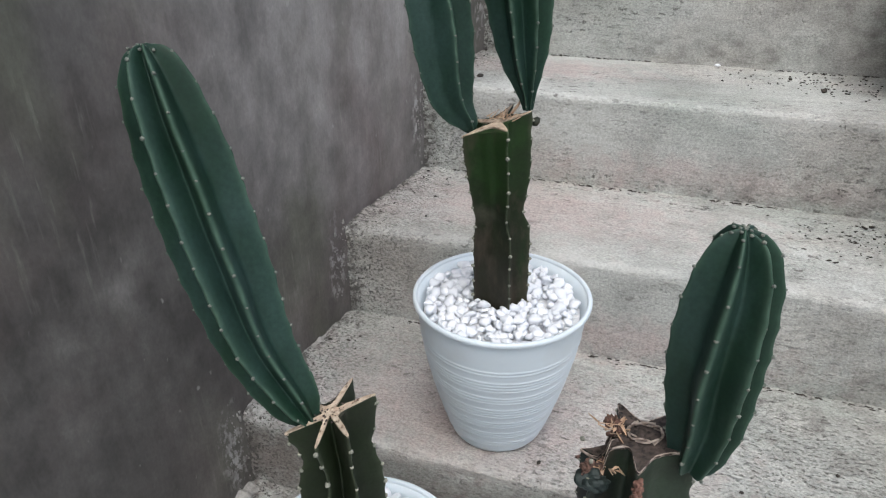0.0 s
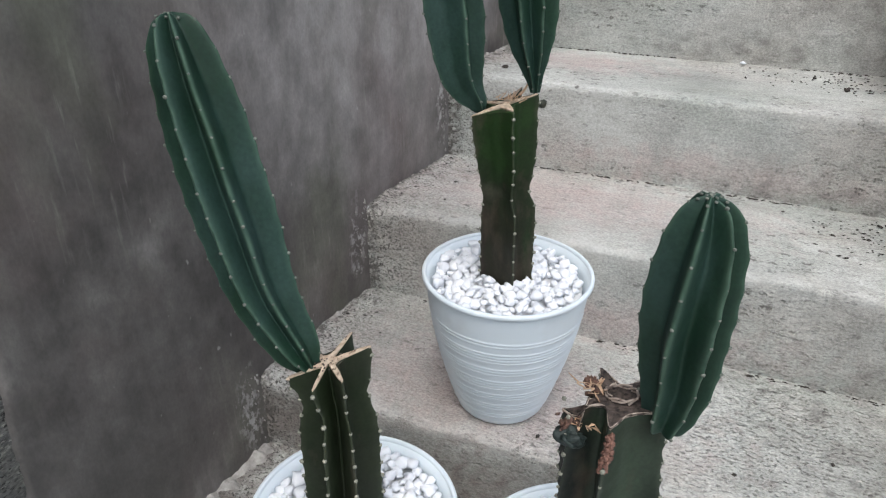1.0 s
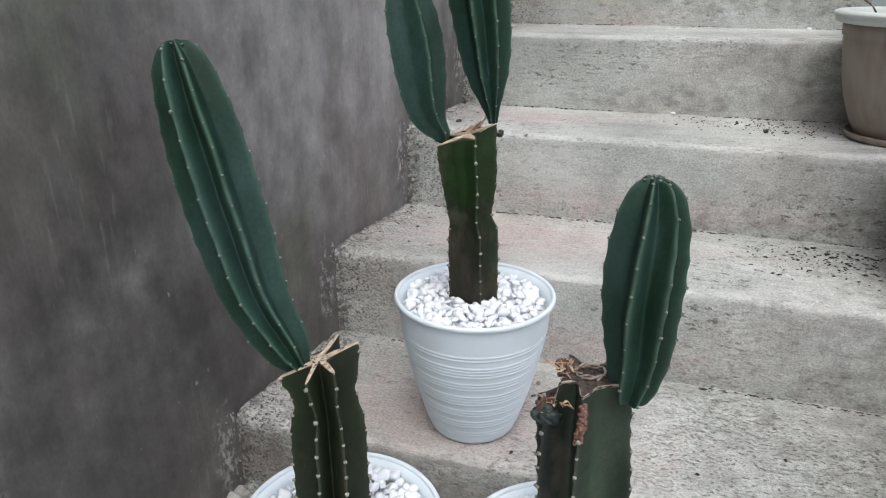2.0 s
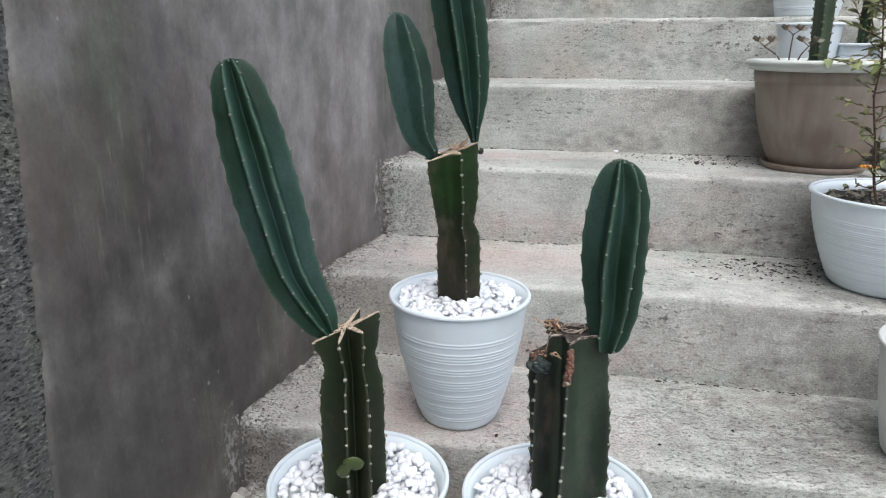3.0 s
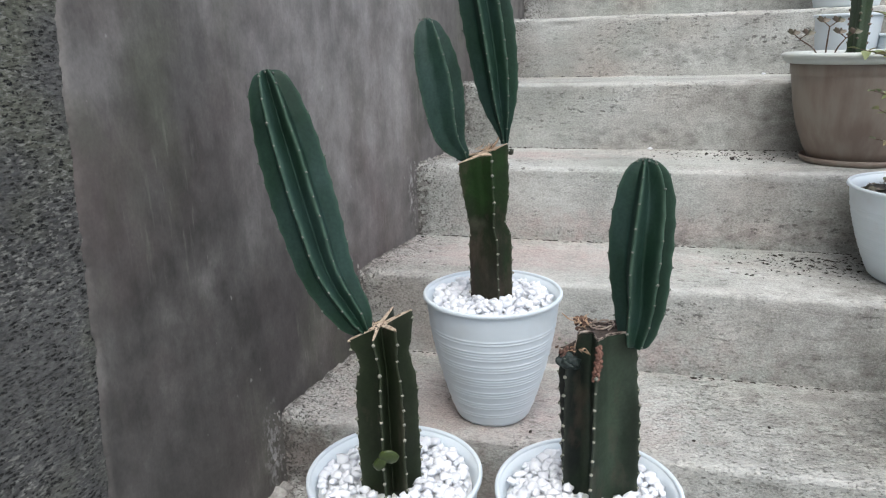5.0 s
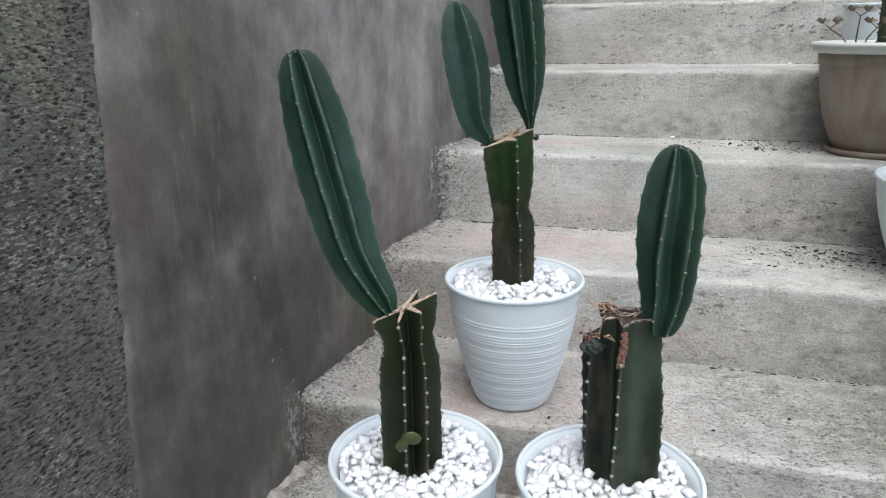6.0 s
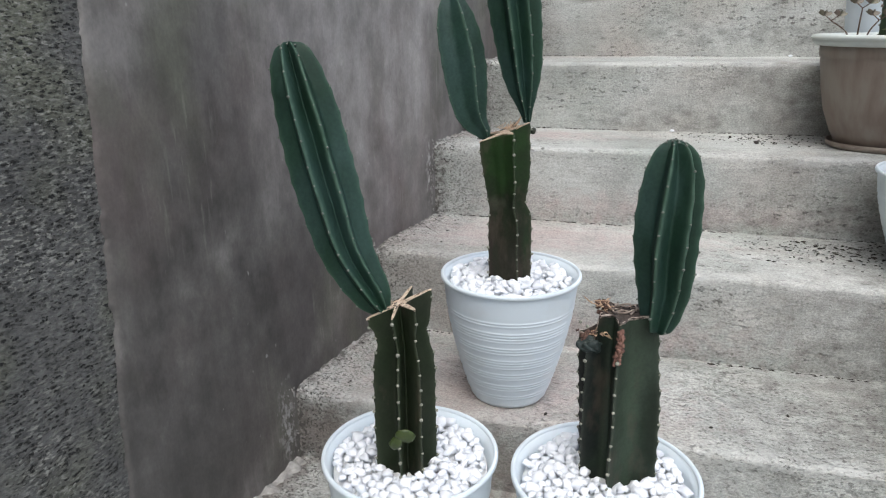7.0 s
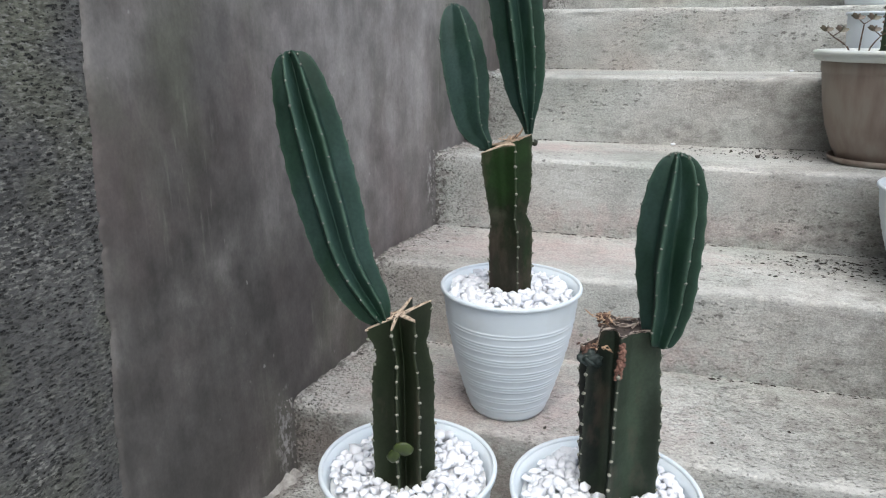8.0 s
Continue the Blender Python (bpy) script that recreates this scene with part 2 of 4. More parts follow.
def roughcast_material():
    m = Mat("bare_coarse_concrete", 0.95)
    grain = m.noise(165, 5, (1, 0.55, 1.2), 0.7)
    cloud = m.noise(5, 4)
    base = m.ramp(cloud, (0.3, (0.07, 0.07, 0.068)), (0.7, (0.13, 0.13, 0.125)))
    base = m.mix(m.ramp(m.noise(6, 3), (0.46, 0.0), (0.62, 0.6)), base, (0.13, 0.135, 0.095))
    base = m.mix(0.75, base, m.ramp(grain, (0.34, 0.18), (0.66, 0.82)), "OVERLAY")
    light = m.math("MULTIPLY", m.ramp(m.noise(190, 4, (1, 0.55, 1.3), 0.65), (0.52, 0.0), (0.62, 0.85)), m.ramp(m.noise(9, 3), (0.42, 0.1), (0.6, 1.0)))
    base = m.mix(light, base, (0.3, 0.3, 0.272))
    holes = m.math("MAXIMUM", m.dots(165, (1, 0.5, 1.2), 0.55, 0.4), m.math("MULTIPLY", m.dots(260, (1, 0.5, 1.3), 0.5, 0.4), 0.8))
    m.colour(m.mix(holes, base, (0.014, 0.014, 0.014)))
    return m.bump(m.math("SUBTRACT", grain, holes), 0.9, 0.004).m


def plastic_material(name, colour, rough=0.38, dirt=(0.45, 0.42, 0.38), amount=0.25):
    m = Mat(name, rough)
    film = m.ramp(m.noise(14, 4), (0.5, 0.0), (0.8, amount))
    base = m.mix(film, colour, dirt)
    m.colour(base)
    m.rough(m.ramp(m.noise(30, 3), (0.3, rough - 0.06), (0.7, rough + 0.12)))
    return m.bump(m.noise(220, 2), 0.04, 0.001).m


def streaked_plastic(name, colour, bleached):
    m = Mat(name, 0.5)
    runs = m.noise(42, 4, (1, 1, 0.12))
    patch = m.noise(9, 3)
    base = m.mix(m.ramp(m.math("ADD", m.math("MULTIPLY", runs, 0.6), m.math("MULTIPLY", patch, 0.4)), (0.4, 0.0), (0.62, 0.9)), colour, bleached)
    m.colour(base)
    m.rough(m.ramp(runs, (0.3, 0.42), (0.7, 0.62)))
    return m.bump(m.noise(200, 2), 0.05, 0.001).m


def cactus_material(name, dark, light, bloom, cork=0.0, pale=(0.06, 0.1, 0.065), ridge=0.6, patches=()):
    m = Mat(name, 0.42)
    base = m.ramp(m.noise(16, 4), (0.32, dark), (0.7, light))
    base = m.mix(m.ramp(m.noise(13, 5, (1, 1, 0.45), 0.6), (0.42, 0.0), (0.62, 0.85)), base, bloom)
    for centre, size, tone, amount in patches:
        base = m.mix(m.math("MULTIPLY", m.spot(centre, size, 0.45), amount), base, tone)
    fine = m.noise(260, 2)
    base = m.mix(0.25, base, m.ramp(fine, (0.3, 0.25), (0.7, 0.75)), "OVERLAY")
    if cork:
        scab = m.ramp(m.noise(26, 6, (1, 1, 0.4), 0.62), (0.54, 0.0), (0.66, cork))
        base = m.mix(scab, base, (0.07, 0.053, 0.04))
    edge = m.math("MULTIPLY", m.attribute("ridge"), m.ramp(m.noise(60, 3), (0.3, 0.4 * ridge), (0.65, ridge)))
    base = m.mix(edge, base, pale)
    m.colour(base)
    m.rough(m.ramp(m.noise(20, 3), (0.3, 0.45), (0.7, 0.65)))
    m.b.inputs["Specular IOR Level"].default_value = 0.24
    return m.bump(m.math("ADD", m.noise(55, 3), m.math("MULTIPLY", fine, 0.3)), 0.22, 0.002).m


def plain_material(name, a, b, scale=40, rough=0.75, relief=0.3, stretch=(1, 1, 1)):
    m = Mat(name, rough)
    n = m.noise(scale, 4, stretch)
    m.colour(m.ramp(n, (0.3, a), (0.7, b)))
    return m.bump(m.noise(scale * 3, 3, stretch), relief, 0.002).m


def scar_material(name, a, b, pit):
    m = Mat(name, 0.9)
    base = m.ramp(m.noise(130, 4), (0.32, a), (0.68, b))
    pits = m.math("MULTIPLY", m.dots(230, (1, 1, 1), 0.7, 0.45), m.ramp(m.noise(70, 2), (0.42, 0.15), (0.6, 1.0)))
    m.colour(m.mix(pits, base, pit))
    return m.bump(m.math("SUBTRACT", m.noise(330, 3), pits), 0.8, 0.002).m


def leaf_material(name, a, b, c):
    m = Mat(name, 0.5)
    n = m.t.nodes.new("ShaderNodeNewGeometry").outputs["Random Per Island"]
    m.colour(m.mix(0.35, m.ramp(n, (0.0, a), (0.55, b), (1.0, c)), m.ramp(m.noise(60, 3), (0.3, a), (0.7, b))))
    return m.bump(m.noise(150, 2), 0.2, 0.001).m


def pebble_material():
    m = Mat("white_marble_pebble", 0.55)
    shade = m.ramp(m.random(), (0.0, (0.725, 0.75, 0.79)), (0.5, (0.785, 0.81, 0.852)), (1.0, (0.835, 0.855, 0.89)))
    vein = m.ramp(m.noise(130, 4), (0.55, 0.0), (0.75, 0.3))
    m.colour(m.mix(vein, shade, (0.62, 0.6, 0.57)))
    return m.bump(m.noise(400, 2), 0.15, 0.001).m


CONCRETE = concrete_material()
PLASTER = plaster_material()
ROUGHCAST = roughcast_material()
WHITE = plastic_material("white_plastic", (0.69, 0.767, 0.818))
WHITE_PAINT = plastic_material("white_gloss_paint", (0.82, 0.82, 0.8), 0.4, amount=0.1)
WHITE_SMOOTH = plastic_material("greyish_white_plastic", (0.6, 0.62, 0.6), 0.45, amount=0.4)
CLAY = streaked_plastic("brown_plastic", (0.2, 0.15, 0.122), (0.275, 0.238, 0.2))
CREAM = plastic_material("pale_grey_plastic", (0.58, 0.62, 0.59), 0.45, amount=0.35)
TERRACOTTA = plain_material("terracotta", (0.36, 0.14, 0.07), (0.45, 0.2, 0.11), 20)
PALE_GREEN = plain_material("pale_green_plastic", (0.5, 0.58, 0.45), (0.56, 0.63, 0.5), 25, 0.45, 0.05)
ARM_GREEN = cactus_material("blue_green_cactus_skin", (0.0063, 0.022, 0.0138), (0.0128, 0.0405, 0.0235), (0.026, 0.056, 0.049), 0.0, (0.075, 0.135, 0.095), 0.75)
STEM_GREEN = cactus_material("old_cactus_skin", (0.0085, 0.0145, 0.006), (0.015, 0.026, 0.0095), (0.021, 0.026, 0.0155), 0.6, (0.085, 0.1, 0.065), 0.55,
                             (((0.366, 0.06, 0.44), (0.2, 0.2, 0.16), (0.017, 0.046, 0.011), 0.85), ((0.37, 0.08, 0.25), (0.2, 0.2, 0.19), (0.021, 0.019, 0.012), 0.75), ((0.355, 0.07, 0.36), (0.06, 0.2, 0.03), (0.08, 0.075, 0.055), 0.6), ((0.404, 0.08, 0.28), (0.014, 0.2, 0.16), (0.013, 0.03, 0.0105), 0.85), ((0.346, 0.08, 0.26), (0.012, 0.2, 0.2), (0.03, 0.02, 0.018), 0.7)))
# patches paint in the shaded left side and lit face, besides brown skin
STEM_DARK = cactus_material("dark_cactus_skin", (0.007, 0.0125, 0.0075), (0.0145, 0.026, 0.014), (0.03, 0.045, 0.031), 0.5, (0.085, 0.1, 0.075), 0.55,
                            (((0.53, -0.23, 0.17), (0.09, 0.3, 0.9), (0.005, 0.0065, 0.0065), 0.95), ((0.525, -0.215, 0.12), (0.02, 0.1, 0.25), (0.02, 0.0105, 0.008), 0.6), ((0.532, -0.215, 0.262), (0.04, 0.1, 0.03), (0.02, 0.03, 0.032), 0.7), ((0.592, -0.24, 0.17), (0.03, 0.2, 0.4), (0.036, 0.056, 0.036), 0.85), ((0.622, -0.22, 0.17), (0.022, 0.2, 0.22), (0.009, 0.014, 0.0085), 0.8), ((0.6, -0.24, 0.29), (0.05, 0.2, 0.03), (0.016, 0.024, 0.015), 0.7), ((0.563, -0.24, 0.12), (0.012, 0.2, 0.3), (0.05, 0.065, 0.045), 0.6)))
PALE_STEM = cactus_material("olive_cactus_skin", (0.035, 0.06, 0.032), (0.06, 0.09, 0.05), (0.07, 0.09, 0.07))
AREOLE = plain_material("felted_areole", (0.16, 0.17, 0.135), (0.34, 0.335, 0.28), 300, 0.9)
AREOLE_GREY = plain_material("grey_felted_areole", (0.085, 0.1, 0.085), (0.2, 0.215, 0.185), 300, 0.9)
SCAR = scar_material("dried_cactus_cut", (0.4, 0.29, 0.21), (0.66, 0.55, 0.43), (0.13, 0.075, 0.05))
CUT_BROWN = scar_material("brown_cactus_cut", (0.028, 0.022, 0.02), (0.12, 0.092, 0.078), (0.012, 0.01, 0.009))
SCAR_DARK = plain_material("rotten_cactus_flesh", (0.035, 0.023, 0.022), (0.24, 0.135, 0.1), 260, 0.85, 0.9)
ROT_GREEN = plain_material("rotting_cactus_skin", (0.01, 0.018, 0.017), (0.027, 0.042, 0.038), 120, 0.6, 0.6)
SCAB = plain_material("reddish_scab", (0.11, 0.05, 0.038), (0.3, 0.16, 0.12), 160, 0.85, 0.9)
PALE_SCAR = scar_material("bleached_cactus_cut", (0.25, 0.19, 0.155), (0.56, 0.48, 0.42), (0.07, 0.045, 0.035))
SPROUT = plain_material("pale_green_sprout", (0.026, 0.042, 0.008), (0.048, 0.072, 0.015), 120, 0.45, 0.1)
PEBBLE = pebble_material()
GROUT = plain_material("white_pebble_chips", (0.78, 0.785, 0.79), (0.88, 0.885, 0.89), 90, 0.8, 0.8)
MORTAR = plain_material("splashed_mortar", (0.21, 0.2, 0.188), (0.42, 0.405, 0.38), 90, 0.95, 0.9)
SOIL = plain_material("dark_potting_soil", (0.02, 0.017, 0.014), (0.06, 0.05, 0.042), 120, 0.95, 1.0)
GRIT = plain_material("black_grit", (0.025, 0.022, 0.02), (0.07, 0.06, 0.05), 120, 0.95, 0.6)
TWIG = plain_material("brown_twig", (0.06, 0.035, 0.025), (0.13, 0.085, 0.06), 120, 0.8, 0.5)
LEAF = leaf_material("olive_leaf", (0.13, 0.18, 0.06), (0.25, 0.27, 0.12), (0.32, 0.2, 0.14))
LEAF_DARK = leaf_material("dark_leaf", (0.09, 0.11, 0.06), (0.16, 0.13, 0.1), (0.24, 0.16, 0.15))
PETAL = plain_material("orange_petal", (0.75, 0.28, 0.015), (0.85, 0.42, 0.03), 90, 0.6, 0.2)
STRAW = plain_material("straw_fibre", (0.42, 0.26, 0.16), (0.6, 0.44, 0.31), 90, 0.85, 0.3)


# ---- building helpers ----
def empty(name, at=(0, 0, 0)):
    ob = new(name)
    ob.location = at
    ob.empty_display_size = 0.05
    return ob


def mesh_of(name, bm, material, smooth=True):
    bmesh.ops.recalc_face_normals(bm, faces=bm.faces)
    me = bpy.data.meshes.new(name)
    bm.to_mesh(me)
    bm.free()
    me.materials.append(material)
    if smooth:
        me.shade_smooth()
    return me


def part(name, bm, material, parent=None, label="", smooth=True):
    """Links a bmesh, given in world places, as one mesh object under a thing or a part."""
    ob = new(name, mesh_of(name, bm, material, smooth))
    if parent is not None:
        ob.parent = parent
        bpy.context.view_layer.update()
        ob.matrix_parent_inverse = parent.matrix_world.inverted()
    return tagged(ob, label)


def lathe(profile, at=(0, 0, 0), steps=72, wobble=0.0):
    """A closed turned body from (radius, height) pairs that begin and end on the axis."""
    bm = bmesh.new()
    rings = []
    for r, z in profile:
        if r < 1e-5:
            rings.append([bm.verts.new((at[0], at[1], at[2] + z))])
            continue
        ring = []
        for k in range(steps):
            a = 2 * math.pi * k / steps
            q = r * (1 + wobble * math.sin(2 * a + 0.7))
            ring.append(bm.verts.new((at[0] + q * math.cos(a), at[1] + q * math.sin(a), at[2] + z)))
        rings.append(ring)
    for a, b in zip(rings, rings[1:]):
        for k in range(steps):
            j = (k + 1) % steps
            if len(a) == 1 and len(b) == 1:
                continue
            if len(a) == 1:
                bm.faces.new((a[0], b[k], b[j]))
            elif len(b) == 1:
                bm.faces.new((a[k], b[0], a[j]))
            else:
                bm.faces.new((a[k], b[k], b[j], a[j]))
    return bm


def smooth_path(points, n):
    """n places along a smooth line through the points (each a tuple of any length)."""
    p = [np.array(q, float) for q in points]
    p = [2 * p[0] - p[1]] + p + [2 * p[-1] - p[-2]]
    out = []
    spans = len(p) - 3
    for i in range(n):
        u = i / (n - 1) * spans
        k = min(int(u), spans - 1)
        t = u - k
        a, b, c, d = p[k:k + 4]
        out.append(0.5 * (2 * b + (c - a) * t + (2 * a - 5 * b + 4 * c - d) * t * t + (3 * b - a - 3 * c + d) * t ** 3))
    return out


def tube(bm, points, r0, r1, sides=6, n=None):
    """Adds a tapering round twig through the points to bm."""
    line = smooth_path(points, n or max(4, 3 * len(points)))
    rings = []
    for i, p in enumerate(line):
        t = Vector(line[min(i + 1, len(line) - 1)] - line[max(i - 1, 0)]).normalized()
        x = t.orthogonal().normalized()
        y = t.cross(x)
        r = r0 + (r1 - r0) * i / (len(line) - 1)
        rings.append([bm.verts.new(Vector(p) + r * (math.cos(2 * math.pi * k / sides) * x + math.sin(2 * math.pi * k / sides) * y)) for k in range(sides)])
    for a, b in zip(rings, rings[1:]):
        for k in range(sides):
            bm.faces.new((a[k], a[(k + 1) % sides], b[(k + 1) % sides], b[k]))
    bm.faces.new(rings[0][::-1])
    bm.faces.new(rings[-1])


def blob(bm, at, size, turn=(0, 0, 0), rugged=0.25, detail=2, seed=0.0):
    """Adds a lumpy rounded lump to bm."""
    made = bmesh.ops.create_icosphere(bm, subdivisions=detail, radius=1.0)["verts"]
    rot = Euler(turn).to_matrix()
    for v in made:
        k = 1 + rugged * noise.noise(v.co * 1.3 + Vector((seed, seed * 0.7, -seed)))
        v.co = rot @ Vector((v.co.x * size[0] * k, v.co.y * size[1] * k, v.co.z * size[2] * k)) + Vector(at)


def leaf(bm, at, direction, up, length, width, fold=0.25, droop=0.15):
    """Adds a pointed oval leaf with a fold along its middle to bm."""
    d = Vector(direction).normalized()
    side = d.cross(Vector(up)).normalized()
    n = side.cross(d)
    rows = []
    for t, w in ((0.0, 0.05), (0.2, 0.65), (0.45, 1.0), (0.72, 0.75), (0.92, 0.3), (1.0, 0.02)):
        c = Vector(at) + d * length * t - n * length * droop * t * t
        h = side * width * 0.5 * w
        lift = n * width * fold * w
        rows.append((bm.verts.new(c - h + lift), bm.verts.new(c), bm.verts.new(c + h + lift)))
    for a, b in zip(rows, rows[1:]):
        bm.faces.new((a[0], a[1], b[1], b[0]))
        bm.faces.new((a[1], a[2], b[2], b[1]))


# ---- the staircase and its wall ----
RISE, RUN, SLANT = 0.18, 0.315, 0.13
FLOOR = -0.143


def wall_x(y):
    return SLANT * y


def grid(bm, us, vs, place, flip=False):
    rows = [[bm.verts.new(place(u, v)) for v in vs] for u in us]
    for a, b in zip(rows, rows[1:]):
        for k in range(len(vs) - 1):
            f = (a[k], a[k + 1], b[k + 1], b[k])
            bm.faces.new(f[::-1] if flip else f)
    return rows


def step_mesh(i, right=2.5):
    """One poured concrete step with a worn, rounded nosing."""
    y0, z0 = i * RUN, i * RISE
    low = FLOOR if i == 0 else z0 - RISE
    radius = 0.013
    section = [(y0 + 0.3, low - 0.03), (y0 + 0.002, low - 0.03)]
    n = 14
    for k in range(n + 1):
        section.append((y0 + 0.002, low - 0.006 + (z0 - radius - low + 0.006) * k / n))
    for k in range(1, 6):
        a = math.pi / 2 * k / 6
        section.append((y0 + 0.002 + radius * (1 - math.cos(a)), z0 - radius + radius * math.sin(a)))
    for k in range(0, 25):
        section.append((y0 + radius + (RUN - radius + 0.012) * k / 24, z0))
    section.append((y0 + RUN + 0.012, low - 0.03))
    bm = bmesh.new()
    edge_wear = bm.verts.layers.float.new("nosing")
    left = wall_x(y0) - 0.03
    xs = [left + 0.0042 * k for k in range(60)]
    xs += [xs[-1] + (right - xs[-1]) * k / 210 for k in range(1, 211)]
    rows = []
    for x in xs:
        row = []
        for j, (y, z) in enumerate(section):
            p = Vector((x, y, z))
            if 2 <= j < len(section) - 1:
                big = noise.noise(Vector((x * 3.1, y * 3 + 7 * i, z * 3)))
                mid = noise.noise(Vector((x * 14, y * 14 + 3 * i, z * 14)))
                small = noise.noise(Vector((x * 52, y * 60, z * 60 + i)))
                edge = 1.0 if 14 <= j <= 24 else 0.55
                shift = 0.0035 * big + edge * (0.0032 * mid + 0.0016 * small)
                worn = 0.006 * max(0, noise.noise(Vector((x * 9, 5.0 * i, 2.0)))) if 15 <= j <= 22 else 0.0
                near_wall = max(0.0, 1 - (x - wall_x(y)) / 0.09)
                shift += near_wall * (0.005 * (0.5 + noise.noise(Vector((x * 30, y * 30, z * 30)))) + 0.005 * noise.noise(Vector((x * 85, y * 85, z * 85))))
                if j <= 16:
                    p.y -= shift - worn
                elif j <= 22:
                    p.y -= 0.7 * (shift - worn)
                    p.z += 0.7 * (shift - worn)
                else:
                    p.z += shift
            vert = bm.verts.new(p)
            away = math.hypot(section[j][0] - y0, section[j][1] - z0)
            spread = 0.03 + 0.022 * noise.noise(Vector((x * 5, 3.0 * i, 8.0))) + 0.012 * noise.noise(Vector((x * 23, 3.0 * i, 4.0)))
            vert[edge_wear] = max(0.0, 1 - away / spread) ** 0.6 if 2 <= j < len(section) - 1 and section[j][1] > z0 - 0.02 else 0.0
            row.append(vert)
        rows.append(row)
    m = len(section)
    for a, b in zip(rows, rows[1:]):
        for k in range(m):
            bm.faces.new((a[k], a[(k + 1) % m], b[(k + 1) % m], b[k]))
    bm.faces.new(rows[0])
    bm.faces.new(rows[-1][::-1])
    return bm


stairs = tagged(empty("stairs"), "weathered grey concrete stairs climbing beside a plastered wall", "stairs", kind="structure")
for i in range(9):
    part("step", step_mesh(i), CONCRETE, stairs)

ground_bm = bmesh.new()
coarse = [-400, -60, -12, -4, -2.2]
near = [-1.0 + 0.02 * k for k in range(68)]
xs_g = [-400, -60, -12, -3, -1.0] + [-0.3 + 0.02 * k for k in range(105)] + [2.4, 4, 12, 60, 400]
grid(ground_bm, xs_g, coarse + near + [0.4, 3, 12, 60, 400],
     lambda x, y: Vector((x, y, FLOOR + (0.003 * noise.noise(Vector((x * 7, y * 7, 0))) + 0.002 * noise.noise(Vector((x * 35, y * 35, 3))) if abs(x) < 3 and -1.1 < y < 0.36 else 0.0))))
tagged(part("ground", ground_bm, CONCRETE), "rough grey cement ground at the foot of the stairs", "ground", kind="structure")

landing_bm = bmesh.new()
bmesh.ops.create_cube(landing_bm, size=1.0, matrix=Matrix.LocRotScale((1.2, 9 * RUN + 2.0, 8 * RISE - 0.36), None, (3.2, 4.0, 0.7)))
bmesh.ops.bevel(landing_bm, geom=landing_bm.edges[:], offset=0.01, segments=2, affect="EDGES")
tagged(part("landing", landing_bm, CONCRETE), "grey concrete landing at the head of the stairs", "landing", kind="structure")


def plaster_edge(z):
    return -0.353 - 0.075 * (0.3 - z) + 0.005 * noise.noise(Vector((0, 3, z * 9))) + 0.003 * noise.noise(Vector((4, 0, z * 30))) + 0.003 * noise.noise(Vector((4, 9, z * 80))) + 0.002 * noise.noise(Vector((4, 19, z * 210)))


def wall_bodies():
    # coarse core of the wall
    bm = bmesh.new()
    ys = [-6.0, -3.0, -1.5] + [-0.8 + 0.0045 * k for k in range(118)] + [-0.25, 1.0, 7.0]
    zs = [-0.4, -0.2] + [-0.15 + 0.004 * k for k in range(290)] + [1.4, 2.0, 3.0]

    def place(y, z):
        q = 0.0
        if -1.1 < y < -0.28 and -0.3 < z < 1.2:
            q = 0.0008 * noise.noise(Vector((y * 22, z * 22, 1))) + 0.0012 * noise.noise(Vector((y * 90, z * 120, 5))) + 0.0012 * noise.noise(Vector((y * 170, z * 230, 5)))
        return Vector((wall_x(y) - 0.005 + q, y, z))

    rows = grid(bm, ys, zs, place)
    back = [[bm.verts.new((wall_x(y) - 0.2, y, z)) for z in (zs[0], zs[-1])] for y in (ys[0], ys[-1])]
    bm.faces.new((back[0][0], back[0][1], back[1][1], back[1][0]))
    bm.faces.new([r[0] for r in rows] + [back[1][0], back[0][0]])
    bm.faces.new([r[-1] for r in rows] + [back[1][1], back[0][1]])
    bm.faces.new(list(rows[0]) + [back[0][1], back[0][0]])
    bm.faces.new(list(rows[-1]) + [back[1][1], back[1][0]])
    core = part("wall_west", bm, ROUGHCAST)
    tagged(core, "tall grey cement wall, bare coarse concrete beside smooth plaster", "wall", kind="structure")
    # smooth plaster coat
    bm = bmesh.new()
    zs = [-0.16 + 0.004 * k for k in range(320)] + [1.3, 2.0, 3.0]
    us = [0.0, 0.002, 0.006] + [0.014 + 0.02 * k for k in range(60)] + [2.0, 4.0, 7.0]

    def coat(u, z):
        y = plaster_edge(z) + u
        depth = 0.0 if u == 0.0 else 0.003 if u < 0.004 else 0.0045
        q = 0.0035 * noise.noise(Vector((y * 3, z * 3, 2))) + 0.0012 * noise.noise(Vector((y * 14, z * 9, 2)))
        return Vector((wall_x(y) - 0.005 + depth + (q if u > 0.01 else 0), y, z))

    grid(bm, us, zs, coat)
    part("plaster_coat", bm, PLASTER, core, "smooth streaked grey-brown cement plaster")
    return core


wall = wall_bodies()

